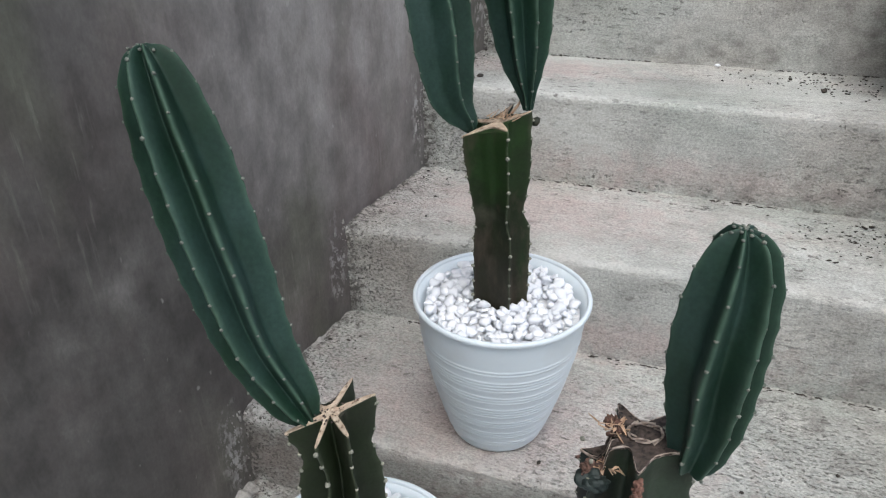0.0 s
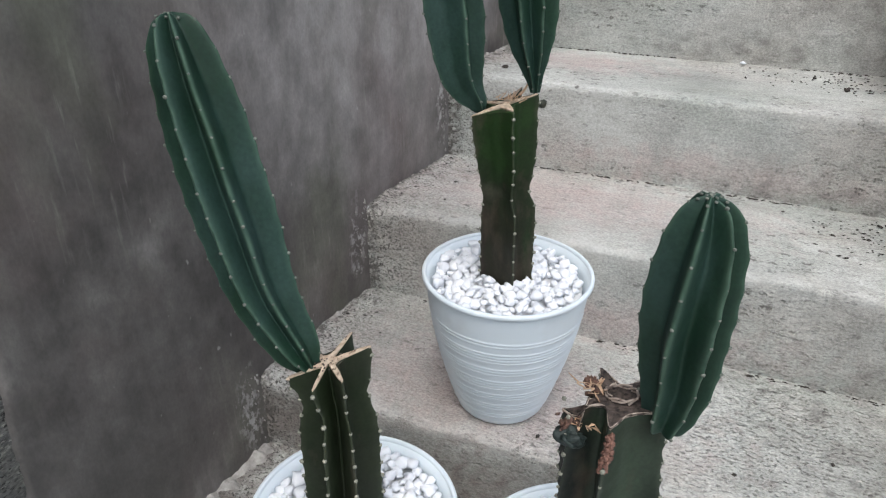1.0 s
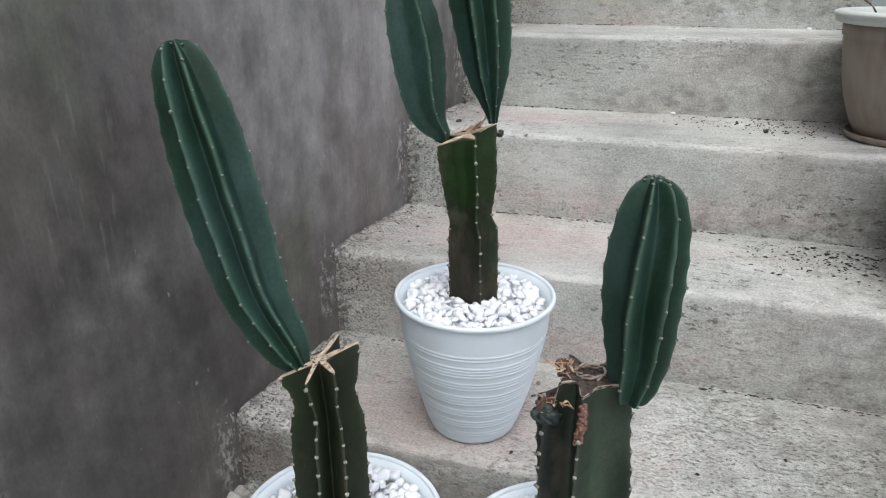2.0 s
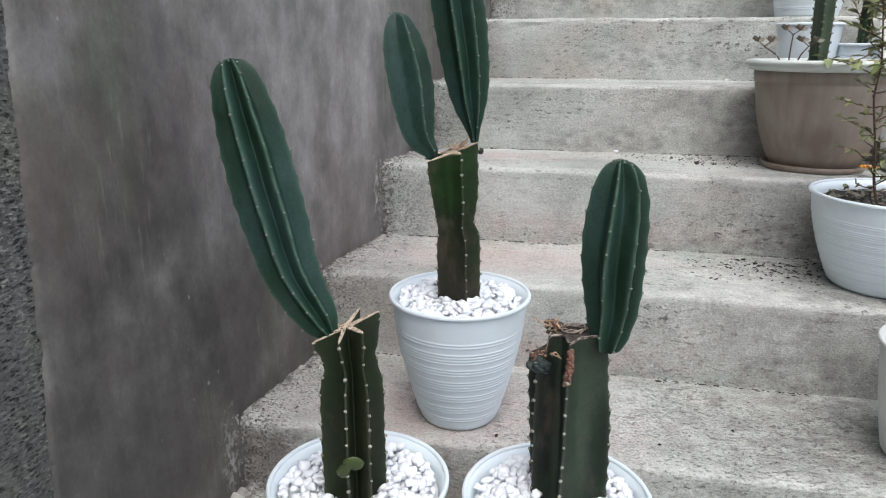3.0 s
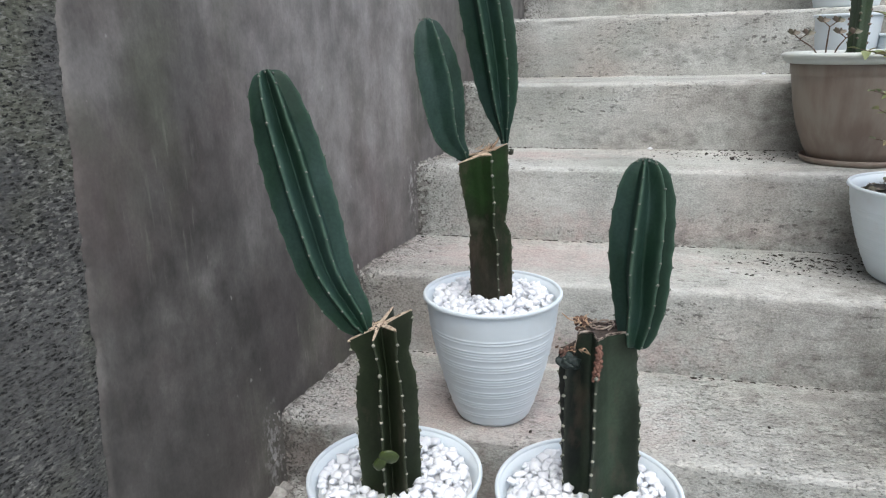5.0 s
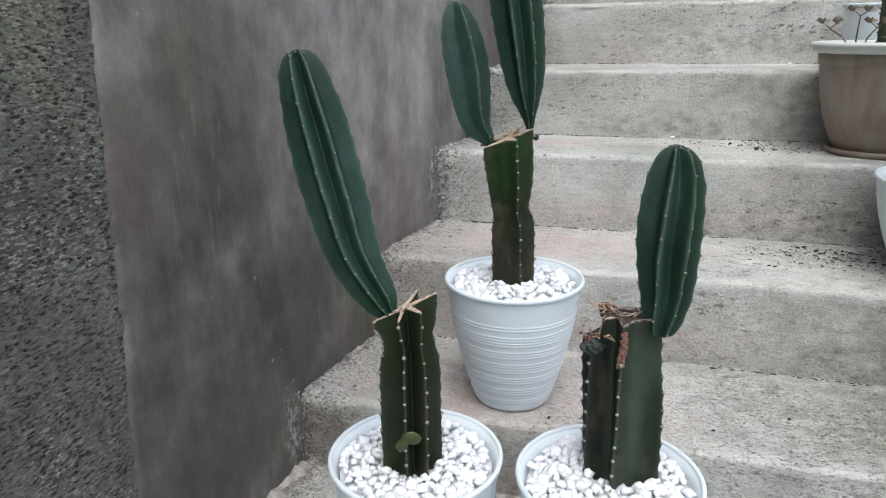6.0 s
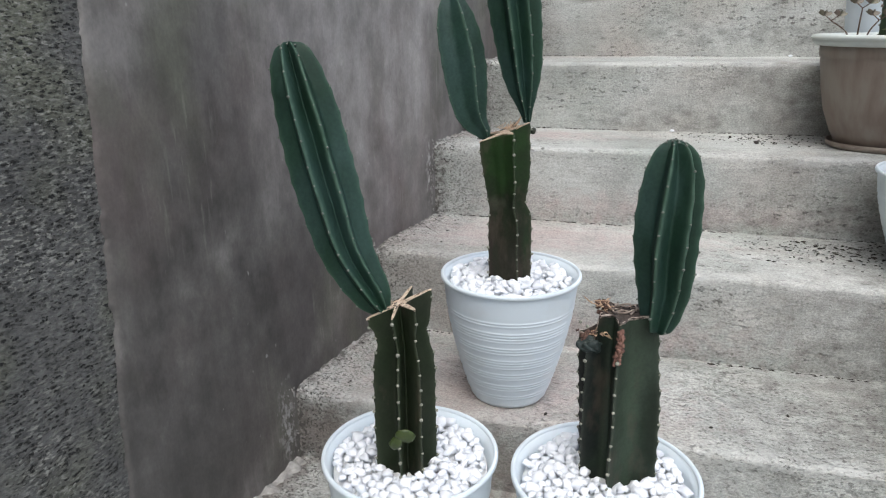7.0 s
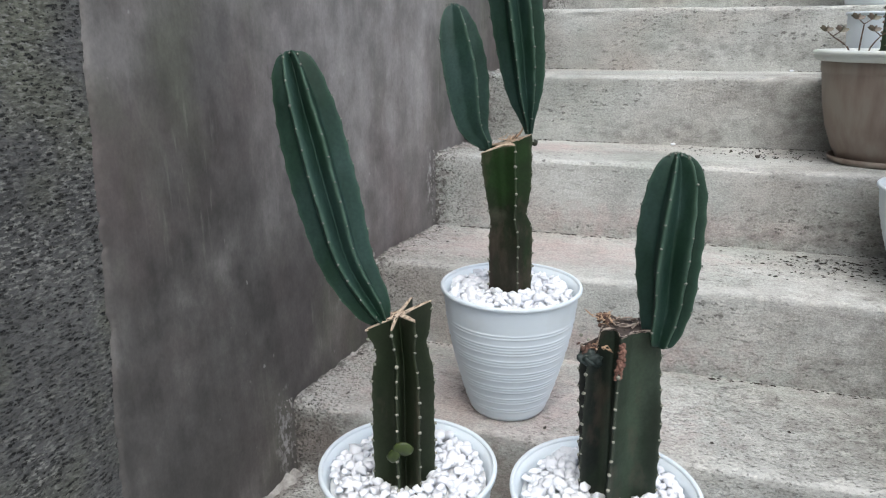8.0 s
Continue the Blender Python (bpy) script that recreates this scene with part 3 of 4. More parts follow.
# splashes and a ragged fillet of mortar where the steps meet the wall
rng = random.Random(5)
bm = bmesh.new()
for i in range(5):
    y0, z0 = i * RUN, i * RISE
    for k in range(1):
        along = rng.random()
        if rng.random() < 0.5:
            y, z = y0 + 0.004 - abs(rng.gauss(0, 0.014)), z0 - along * (RISE if i else -FLOOR)
        else:
            y, z = y0 + along * RUN, z0 + abs(rng.gauss(0, 0.006))
        s = rng.uniform(0.001, 0.004)
        blob(bm, (wall_x(y) + 0.002, y, z), (0.0025, s * rng.uniform(0.6, 1.2), s * rng.uniform(0.8, 2.0)), (0, 0, 0), 0.5, 1, rng.random() * 50)
for i in range(5):
    for k in range(24):
        y = i * RUN - abs(rng.gauss(0.0, 0.018)) - 0.004
        z = i * RISE - rng.random() ** 1.4 * 0.15 + 0.012
        s = rng.uniform(0.0005, 0.0013) * (2.2 if k % 8 == 0 else 1.0)
        y -= 0.12 * max(0, i * RISE - z) * rng.random()
        blob(bm, (wall_x(y) + 0.0022, y, z), (0.0016, s, s * rng.uniform(1.2, 3.2)), (0.25, 0, 0), 0.6, 1, rng.random() * 50)


def fillet(bm, y0, y1, z, width, height, seed, fill=0.45):
    """A ragged wedge of mortar in the corner between the wall and a level surface."""
    rows = []
    n = round((y1 - y0) / 0.003)
    for k in range(n + 1):
        y = y0 + (y1 - y0) * k / n
        lump = max(0.0, fill + 0.9 * noise.noise(Vector((seed, y * 18, 0))) + 0.7 * noise.noise(Vector((seed, y * 60, 4)))) * min(1.0, k / 4, (n - k) / 4)
        row = []
        for u, h in ((-0.4, 1.0), (0.15, 1.0), (0.4, 0.75), (0.7, 0.4), (1.0, -0.1), (1.0, -0.8)):
            q = 1 + 0.4 * noise.noise(Vector((seed + u * 4, y * 110, h * 3)))
            row.append(bm.verts.new((wall_x(y) + width * lump * u * q, y, z - 0.002 + height * lump * h * q)))
        rows.append(row)
    for a, b in zip(rows, rows[1:]):
        for k in range(5):
            bm.faces.new((a[k], a[k + 1], b[k + 1], b[k]))


fillet(bm, -0.45, 0.0, FLOOR, 0.024, 0.009, 3.0, 0.9)
for i in range(5):
    fillet(bm, i * RUN + 0.004, (i + 1) * RUN, i * RISE, 0.012, 0.008, 7.0 + 3 * i)
tagged(part("mortar_splash", bm, MORTAR), "pale mortar splashes along the foot of the wall", "mortar", kind="stuff")


# ---- pots ----
def ringed_profile(height, top, foot, rings=True, wall_t=0.0035, bulge=0.0):
    """Outer side from the axis below up to the lip, then the inner side down to the axis."""
    outer = [(0.0, 0.004), (foot * 0.82, 0.004), (foot * 0.86, 0.0), (foot * 0.97, 0.0015), (foot * 1.04, 0.008)]
    n = 230
    for k in range(1, n):
        u = k / n
        r = foot * 1.04 + (top - 0.005 - foot * 1.04) * (1 - max(0.0, 1 - u) ** 1.75) * 0.72 + (top - 0.005 - foot * 1.04) * 0.28 * u + bulge * math.sin(math.pi * u)
        if rings:
            for c in (0.075, 0.1, 0.165, 0.19, 0.215, 0.28, 0.305, 0.33, 0.39, 0.415, 0.44, 0.465, 0.53, 0.555, 0.58, 0.64, 0.665, 0.69, 0.715, 0.78, 0.805):
                r += 0.0009 * math.exp(-((u - c) / 0.0075) ** 2)
        outer.append((r, 0.008 + (height - 0.018) * u))
    lip = [(top - 0.0045, height - 0.008), (top - 0.005, height - 0.004), (top - 0.006, height - 0.004)]
    inner = [(max(0.004, r - wall_t - 0.002), z) for r, z in reversed(outer[5:-1:6])]
    return outer + lip + inner + [(0.0, 0.012)]


def plastic_pot(at, height, top, foot, material, label, rings=True, group="white plastic pots on the stairs"):
    pot = tagged(empty("flower_pot", at), label, "flower pot", group)
    part("pot_body", lathe(ringed_profile(height, top, foot, rings), at, 96, 0.004), material, pot)
    lip = [(top - 0.005, height - 0.007), (top - 0.0005, height - 0.0068), (top + 0.0006, height - 0.0055), (top + 0.0006, height - 0.002), (top - 0.0006, height),
           (top - 0.003, height + 0.0006), (top - 0.005, height), (top - 0.006, height - 0.0025), (top - 0.005, height - 0.007)]
    part("pot_rim", lathe(lip, at, 96, 0.004), material, pot)
    return pot


# ---- ribbed cactus columns ----
def rib_shape(theta, ribs, valley, power, crest=0.075):
    """Share of the full radius at the angle theta, nearness to a crest, and the rib's number."""
    best = None
    for k, a in enumerate(ribs):
        d = (theta - a + math.pi) % (2 * math.pi) - math.pi
        nxt = (ribs[(k + 1) % len(ribs)] - a) % (2 * math.pi)
        prv = (a - ribs[k - 1]) % (2 * math.pi)
        half = 0.5 * (nxt if d >= 0 else prv)
        u = min(1.0, abs(d) / half)
        if best is None or u < best[0]:
            best = (u, half, k)
    u, half, k = best
    v = min(valley + (half - 0.45) * 0.5, 0.93 * math.cos(half))
    a = u * half
    w = min(crest, 0.3 * half)
    r = v + (1 - v) * max(0.0, 1 - max(0.0, a - w) / (half - w)) ** power
    r -= 0.03 * min(1.0, a / w) ** 2
    return r, math.exp(-(a / (1.1 * w)) ** 2), k


def column(line, ribs_deg, valley=0.5, cut=None, pitch=0.024, around=140, along=130, seed=0.0, power=1.45, rough=0.02, crest_half=0.075, lobe=0.05, shelf=None, twist=0.0):
    """A ribbed column through (x, y, z, radius) rows. Returns its bmesh, the areoles' places and its last ring."""
    ribs = sorted(radians(a) % (2 * math.pi) for a in ribs_deg)
    rows = smooth_path(line, along)
    bm = bmesh.new()
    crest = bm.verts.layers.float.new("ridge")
    rings, marks = [], []
    run = 0.0
    angles = []
    for a, b in zip(ribs, ribs[1:] + [ribs[0] + 2 * math.pi]):
        n = max(10, round(around * (b - a) / (2 * math.pi)))
        angles += [a + (b - a) * (0.5 - 0.5 * math.cos(math.pi * k / n)) * 0.7 + (b - a) * k / n * 0.3 for k in range(n)]
    total = sum(float(np.linalg.norm(p[:3] - q[:3])) for p, q in zip(rows, rows[1:]))
    phase = [pitch * (0.3 + 0.5 * (k % 2)) for k in range(len(ribs))]
    for i, row in enumerate(rows):
        c, r = Vector(row[:3]), max(0.0004, float(row[3]))
        t = Vector(rows[min(i + 1, along - 1)][:3] - rows[max(i - 1, 0)][:3]).normalized()
        ex = (Vector((1, 0, 0)) - t * t.x).normalized()
        ey = t.cross(ex)
        before = run
        if i:
            run += (c - Vector(rows[i - 1][:3])).length
        tip = 0.0 if cut else max(0.0, 1 - (total - run) / 0.06)
        sway = 0.05 * noise.noise(Vector((run * 14, seed, 0.0)))
        sway += twist * (run / total - 0.5)
        ring = []
        for th in angles:
            f, edge, k = rib_shape(th, ribs, valley * (1 - 0.28 * tip), power, crest_half)
            knob = 0.5 + 0.5 * math.cos(2 * math.pi * (run - phase[k]) / pitch)
            q = r * (f + lobe * (0.25 + 0.75 * edge) * (knob ** 1.5 - 0.4) * min(1.0, max(0.0, f - 0.4) / 0.4) + rough * noise.noise(Vector((math.cos(th) * 1.5, math.sin(th) * 1.5, run * 22 + seed))))
            p = c + q * (math.cos(th + sway) * ex + math.sin(th + sway) * ey)
            if cut:
                z1, a, b, start = cut
                w = max(0.0, min(1.0, (c.z - start) / (z1 - start)))
                p.z += w * (a * (p.x - line[-1][0]) + b * (p.y - line[-1][1]))
            if shelf:
                p.z = min(p.z, shelf(p))
            vert = bm.verts.new(p)
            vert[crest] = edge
            ring.append(vert)
        rings.append(ring)
        for k, a in enumerate(ribs):
            if i and r > 0.007 and math.floor((run - phase[k]) / pitch) > math.floor((before - phase[k]) / pitch) and i < along - 3:
                out = math.cos(a + sway) * ex + math.sin(a + sway) * ey
                p = c + r * 1.01 * out
                if cut:
                    w = max(0.0, min(1.0, (c.z - cut[3]) / (cut[0] - cut[3])))
                    p.z += w * (cut[1] * (p.x - line[-1][0]) + cut[2] * (p.y - line[-1][1]))
                marks.append((p, out))
    n = len(angles)
    for a, b in zip(rings, rings[1:]):
        for k in range(n):
            bm.faces.new((a[k], a[(k + 1) % n], b[(k + 1) % n], b[k]))
    for ring, drop in ((rings[0], 0.0), (rings[-1], -0.004 if cut else 0.0)):
        mid = sum((v.co for v in ring), Vector()) / n + Vector((0, 0, drop))
        hub = bm.verts.new(mid)
        for k in range(n):
            bm.faces.new((hub, ring[k], ring[(k + 1) % n]))
    return bm, marks, [v.co.copy() for v in rings[-1]]


def cut_face(ring, centre, lift=0.0005, ragged=0.0009, seed=1.0, thin=0.0):
    """The dried star-shaped face of a column that was cut across: a thin, slightly sunken skin."""
    bm = bmesh.new()
    c = Vector(centre)
    far = max((p - c).length for p in ring)
    rows = []
    for k, (share, up) in enumerate(((1.0, -0.002), (1.015, -0.0004), (1.01, lift), (0.97, lift + 0.0004), (0.8, lift), (0.55, lift * 0.6), (0.3, lift * 0.4), (0.12, lift * 0.7))):
        row = []
        for p in ring:
            q = c + (p - c) * share * ((p - c).length / far) ** thin
            q.z += up + ragged * noise.noise(Vector((q.x * 190, q.y * 190, seed + k * 0.3)))
            row.append(bm.verts.new(q))
        rows.append(row)
    n = len(ring)
    for a, b in zip(rows, rows[1:]):
        for k in range(n):
            bm.faces.new((a[k], a[(k + 1) % n], b[(k + 1) % n], b[k]))
    for row, up in ((rows[0], -0.003), (rows[-1], lift * 0.6)):
        hub = bm.verts.new(c + Vector((0, 0, up)))
        for k in range(n):
            bm.faces.new((hub, row[k], row[(k + 1) % n]))
    return bm


def areoles(marks, size=0.0026, seed=1, spines=True):
    """Small felt cushions with a few stubby spines at the marks on the ribs."""
    r = random.Random(seed)
    bm = bmesh.new()
    for p, out in marks:
        s = size * r.uniform(0.75, 1.2)
        blob(bm, p + out * r.uniform(-0.0006, 0.0006) + Vector((0, 0, r.uniform(-0.002, 0.002))), (s, s, s * 0.9), (0, 0, 0), 0.3, 1, r.random() * 30)
        if spines:
            for k in range(3):
                d = (out + Vector((r.uniform(-0.7, 0.7), r.uniform(-0.7, 0.7), r.uniform(-0.6, 0.6)))).normalized()
                tube(bm, [p, p + d * r.uniform(0.003, 0.006)], 0.00035, 0.0001, 3, 2)
    return bm


# ---- pebbles ----
PEBBLE_MESHES = []
for k in range(9):
    pb = bmesh.new()
    blob(pb, (0, 0, 0), (1.0, 0.7 + 0.05 * (k % 4), 0.56 + 0.05 * (k % 3)), (0, 0, 0), 0.62, 2, 11.3 * k)
    PEBBLE_MESHES.append(mesh_of("pebble", pb, PEBBLE))


def pebble_bed(at, radius, stem, stem_r, seed, heap=0.006):
    """White pebbles heaped in a pot; at is the middle of the bed's surface."""
    r = random.Random(seed)
    bed = tagged(empty("pebble_bed", at), "bright white marble pebbles covering the soil in a pot", "pebbles", "pebble beds in the cactus pots")
    part("pebble_fill", lathe([(0.0, -0.03), (radius, -0.03), (radius, -0.005), (radius * 0.5, -0.001), (0.0, 0.001)], at, 48), GROUT, bed, "small white stone chips")
    under = bmesh.new()
    for layer, (count, gap, lift) in enumerate(((200, 0.0116, 0.001), (260, 0.0119, 0.006))):
        tries = 0
        here = []
        while len(here) < count and tries < 9000:
            tries += 1
            q, a = (radius - 0.005) * math.sqrt(r.random()), r.random() * 2 * math.pi
            x, y = at[0] + q * math.cos(a), at[1] + q * math.sin(a)
            if math.hypot(x - stem[0], y - stem[1]) < stem_r:
                continue
            if any((x - u) ** 2 + (y - w) ** 2 < gap * gap for u, w in here):
                continue
            here.append((x, y))
            z = at[2] + lift + heap * (1 - (q / radius) ** 2) + r.uniform(-0.0022, 0.0022)
            s = r.choice((0.0056, 0.007, 0.0079, 0.0089, 0.0104)) * r.uniform(0.92, 1.12)
            turn = (r.uniform(-0.6, 0.6), r.uniform(-0.6, 0.6), r.random() * 6.28)
            if layer == 0:
                blob(under, (x, y, z), (s, s * 0.75, s * 0.6), turn, 0.6, 1, r.random() * 60)
                continue
            ob = new("pebble", PEBBLE_MESHES[r.randrange(9)])
            ob.parent = bed
            ob.matrix_basis = Matrix.LocRotScale(Vector((x - at[0], y - at[1], z - at[2])), Euler(turn), (s, s, s))
    part("pebble_underlayer", under, PEBBLE, bed, "buried white pebbles")["kind"] = "stuff"
    return bed


# ---- the three cacti ----
def stand(base_line, ribs, cut, material, name_label, category="cactus", valley=0.36, power=2.8, shelf=None, twist=0.0):
    thing = tagged(empty("cactus", base_line[0][:3]), name_label, category, "column cacti in white pots")
    bm, marks, ring = column(base_line, ribs, valley, cut, 0.0225, seed=base_line[0][0] * 9, rough=0.03, power=power, crest_half=0.036, lobe=0.036, shelf=shelf, twist=twist)
    stem = part("stem", bm, material, thing, "old dark green ribbed stem, cut off flat")
    part("areole_felt", areoles(marks, 0.0025, 3, False), AREOLE, stem)["kind"] = "stuff"
    return thing, ring


def arm(thing, line, ribs, seed, pitch=0.0275, twist=0.0, label="young blue-green ribbed arm with a rounded tip"):
    bm, marks, ring = column(line, ribs, 0.55, None, pitch, seed=seed, rough=0.025, power=1.9, crest_half=0.06, lobe=0.036, twist=twist)
    limb = part("arm", bm, ARM_GREEN, thing, label)
    part("areole_felt", areoles(marks, 0.0018, seed, False), AREOLE_GREY, limb)["kind"] = "stuff"
    wool = bmesh.new()
    r = random.Random(seed)
    for k in range(16):
        a, q = k * 2.4, 0.0009 * k
        blob(wool, (line[-1][0] + q * math.cos(a), line[-1][1] + q * math.sin(a), line[-1][2] - 18 * q * q - 0.0005), (0.0016, 0.0016, 0.0013), (0, 0, 0), 0.5, 1, r.random() * 30)
    part("tip_wool", wool, AREOLE_GREY, limb, "greyish wool on the growing tip")["kind"] = "stuff"
    return limb


# cactus by the wall, with one long leaning arm
pot_l = plastic_pot((0.308, -0.244, FLOOR), 0.232, 0.12, 0.066, WHITE, "white ringed plastic flower pot on the ground below the stairs")
cactus_l, ring_l = stand([(0.309, -0.26, 0.03, 0.041), (0.309, -0.26, 0.10, 0.0415), (0.309, -0.26, 0.2, 0.041), (0.309, -0.26, 0.238, 0.039), (0.309, -0.261, 0.258, 0.0345), (0.308, -0.262, 0.272, 0.0335), (0.307, -0.263, 0.295, 0.0395), (0.306, -0.264, 0.314, 0.0415)],
                         (28, -41, -82, -148, 155, 85), (0.314, 0.29, 0.12, 0.28), STEM_GREEN, "dark green column cactus with one leaning arm, in white pebbles", valley=0.3, power=4.2)
part("cut_scar", cut_face(ring_l, (0.306, -0.264, 0.314), thin=0.35), SCAR, cactus_l, "dried tan star-shaped cut")
bm = bmesh.new()
rng = random.Random(6)
for k in range(26):
    a = k * 0.483
    q = 0.0055 + 0.004 * (k % 3)
    blob(bm, (0.306 + q * math.cos(a), -0.264 + q * math.sin(a), 0.3142 + 0.29 * q * math.cos(a) + 0.12 * q * math.sin(a)), (0.0014, 0.001, 0.0008), (0, 0, a), 0.8, 1, k * 1.3)
part("pith", bm, CUT_BROWN, cactus_l, "brown crumbs round the pith")["kind"] = "stuff"
arm(cactus_l, [(0.287, -0.268, 0.303, 0.011), (0.273, -0.266, 0.322, 0.024), (0.241, -0.262, 0.372, 0.033), (0.2195, -0.258, 0.441, 0.039), (0.1975, -0.254, 0.526, 0.039), (0.1805, -0.251, 0.594, 0.031), (0.173, -0.249, 0.62, 0.019), (0.171, -0.248, 0.627, 0.004)],
    (-150, -84, -44, 18, 85, 150), 3, twist=radians(-12))
bm = bmesh.new()
blob(bm, (0.323, -0.301, 0.149), (0.0135, 0.003, 0.0105), (0.1, 0.3, 0.3), 0.15, 2, 3)
blob(bm, (0.3105, -0.303, 0.138), (0.008, 0.003, 0.012), (0.1, 0.5, 0.2), 0.15, 2, 8)
part("sprout", bm, SPROUT, cactus_l, "small pale green two-lobed sprout")
bed_l = pebble_bed((0.308, -0.244, FLOOR + 0.213), 0.106, (0.309, -0.26), 0.035, 21)

# two-armed cactus on the step
pot_c = plastic_pot((0.378, 0.103, 0.0), 0.234, 0.121, 0.066, WHITE, "white ringed plastic flower pot standing on a concrete step")
cactus_c, ring_c = stand([(0.376, 0.1, 0.17, 0.036), (0.376, 0.1, 0.24, 0.037), (0.375, 0.1, 0.31, 0.0375), (0.374, 0.1, 0.334, 0.036), (0.371, 0.098, 0.353, 0.0315), (0.37, 0.097, 0.366, 0.033), (0.369, 0.096, 0.40, 0.038), (0.366, 0.092, 0.45, 0.0415), (0.366, 0.09, 0.478, 0.042)],
                         (10, -58, -152, 150, 78), (0.478, 0.33, 0.1, 0.42), STEM_GREEN, "dark green column cactus with two upright arms, in white pebbles", valley=0.42, power=3.2)
part("cut_scar", cut_face(ring_c, (0.366, 0.09, 0.478), seed=3.0, thin=1.1), SCAR, cactus_c, "dried tan star-shaped cut")
bm = bmesh.new()
rng = random.Random(9)
for k in range(26):
    p = Vector((0.372 + rng.gauss(0, 0.009), 0.092 + rng.gauss(0, 0.007), 0.483))
    tube(bm, [p, p + Vector((rng.gauss(0.004, 0.006), rng.gauss(0, 0.006), rng.uniform(0.001, 0.01)))], 0.0009, 0.0003, 4, 3)
tube(bm, [(0.381, 0.1, 0.487), (0.388, 0.105, 0.497), (0.392, 0.108, 0.511)], 0.0022, 0.0008, 5)
part("dry_fibre", bm, STRAW, cactus_c, "straw-coloured dried fibres")["kind"] = "stuff"
bm = bmesh.new()
blob(bm, (0.409, 0.105, 0.478), (0.006, 0.006, 0.005), (0, 0, 0), 0.4, 2, 4)
part("bud", bm, STEM_DARK, cactus_c, "small grey-green bud")
arm(cactus_c, [(0.337, 0.084, 0.466, 0.006), (0.331, 0.084, 0.476, 0.014), (0.309, 0.086, 0.508, 0.029), (0.2955, 0.09, 0.583, 0.0385), (0.2825, 0.093, 0.644, 0.0335), (0.2765, 0.094, 0.68, 0.02), (0.275, 0.094, 0.692, 0.004)],
    (-130, -47, 10, 75, 155), 5)
arm(cactus_c, [(0.4, 0.103, 0.492, 0.006), (0.398, 0.102, 0.51, 0.011), (0.391, 0.1, 0.56, 0.029), (0.383, 0.098, 0.628, 0.0385), (0.372, 0.096, 0.7, 0.0405), (0.36, 0.094, 0.76, 0.036), (0.353, 0.093, 0.795, 0.021), (0.351, 0.092, 0.806, 0.004)],
    (-160, -92, -47, 2, 65, 130), 7)
bed_c = pebble_bed((0.378, 0.103, 0.215), 0.107, (0.376, 0.1), 0.03, 22)

# broken cactus with one short arm
pot_r = plastic_pot((0.5685, -0.229, FLOOR), 0.237, 0.12, 0.066, WHITE, "white ringed plastic flower pot on the ground beside another")
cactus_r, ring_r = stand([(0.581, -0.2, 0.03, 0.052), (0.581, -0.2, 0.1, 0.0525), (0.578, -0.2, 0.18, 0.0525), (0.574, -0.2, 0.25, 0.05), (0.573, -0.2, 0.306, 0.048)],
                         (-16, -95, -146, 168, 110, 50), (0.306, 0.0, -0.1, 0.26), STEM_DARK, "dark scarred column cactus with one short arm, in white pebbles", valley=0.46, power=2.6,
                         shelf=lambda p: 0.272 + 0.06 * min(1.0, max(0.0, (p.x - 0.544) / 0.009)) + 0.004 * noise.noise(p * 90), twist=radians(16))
arm(cactus_r, [(0.6165, -0.206, 0.287, 0.008), (0.6175, -0.206, 0.297, 0.0205), (0.6205, -0.206, 0.3453, 0.0314), (0.618, -0.2062, 0.4077, 0.0373), (0.619, -0.2065, 0.468, 0.0347), (0.6185, -0.2066, 0.5002, 0.0272), (0.618, -0.2062, 0.5153, 0.0163), (0.618, -0.2064, 0.5208, 0.003)],
    (-172, -106, -55, -8, 50, 120), 11, twist=radians(24))
part("cut_scar", cut_face(ring_r, (0.574, -0.2, 0.304), 0.0005, 0.0018, 5.0), CUT_BROWN, cactus_r, "blackish brown, shrivelled cut surface")
bm = bmesh.new()
rim_mid = Vector((0.574, -0.2, 0.304))
rim_rows = []
for share, up in ((1.003, -0.0022), (1.012, -0.0006), (1.008, 0.0012), (0.985, 0.0014), (0.965, -0.001)):
    row = []
    for k, p in enumerate(ring_r):
        curl = noise.noise(Vector((p.x * 80, p.y * 80, 2.0)))
        q = rim_mid + (p - rim_mid) * (share + 0.015 * curl)
        q.z += up * (1 + 0.9 * noise.noise(Vector((p.x * 140, p.y * 140, 7.0)))) + 0.0015 * curl
        row.append(bm.verts.new(q))
    rim_rows.append(row)
for a, b in zip(rim_rows, rim_rows[1:] + rim_rows[:1]):
    for k in range(len(a)):
        bm.faces.new((a[k], a[(k + 1) % len(a)], b[(k + 1) % len(a)], b[k]))
part("peeled_rim", bm, PALE_SCAR, cactus_r, "pale peeling skin round the cut")
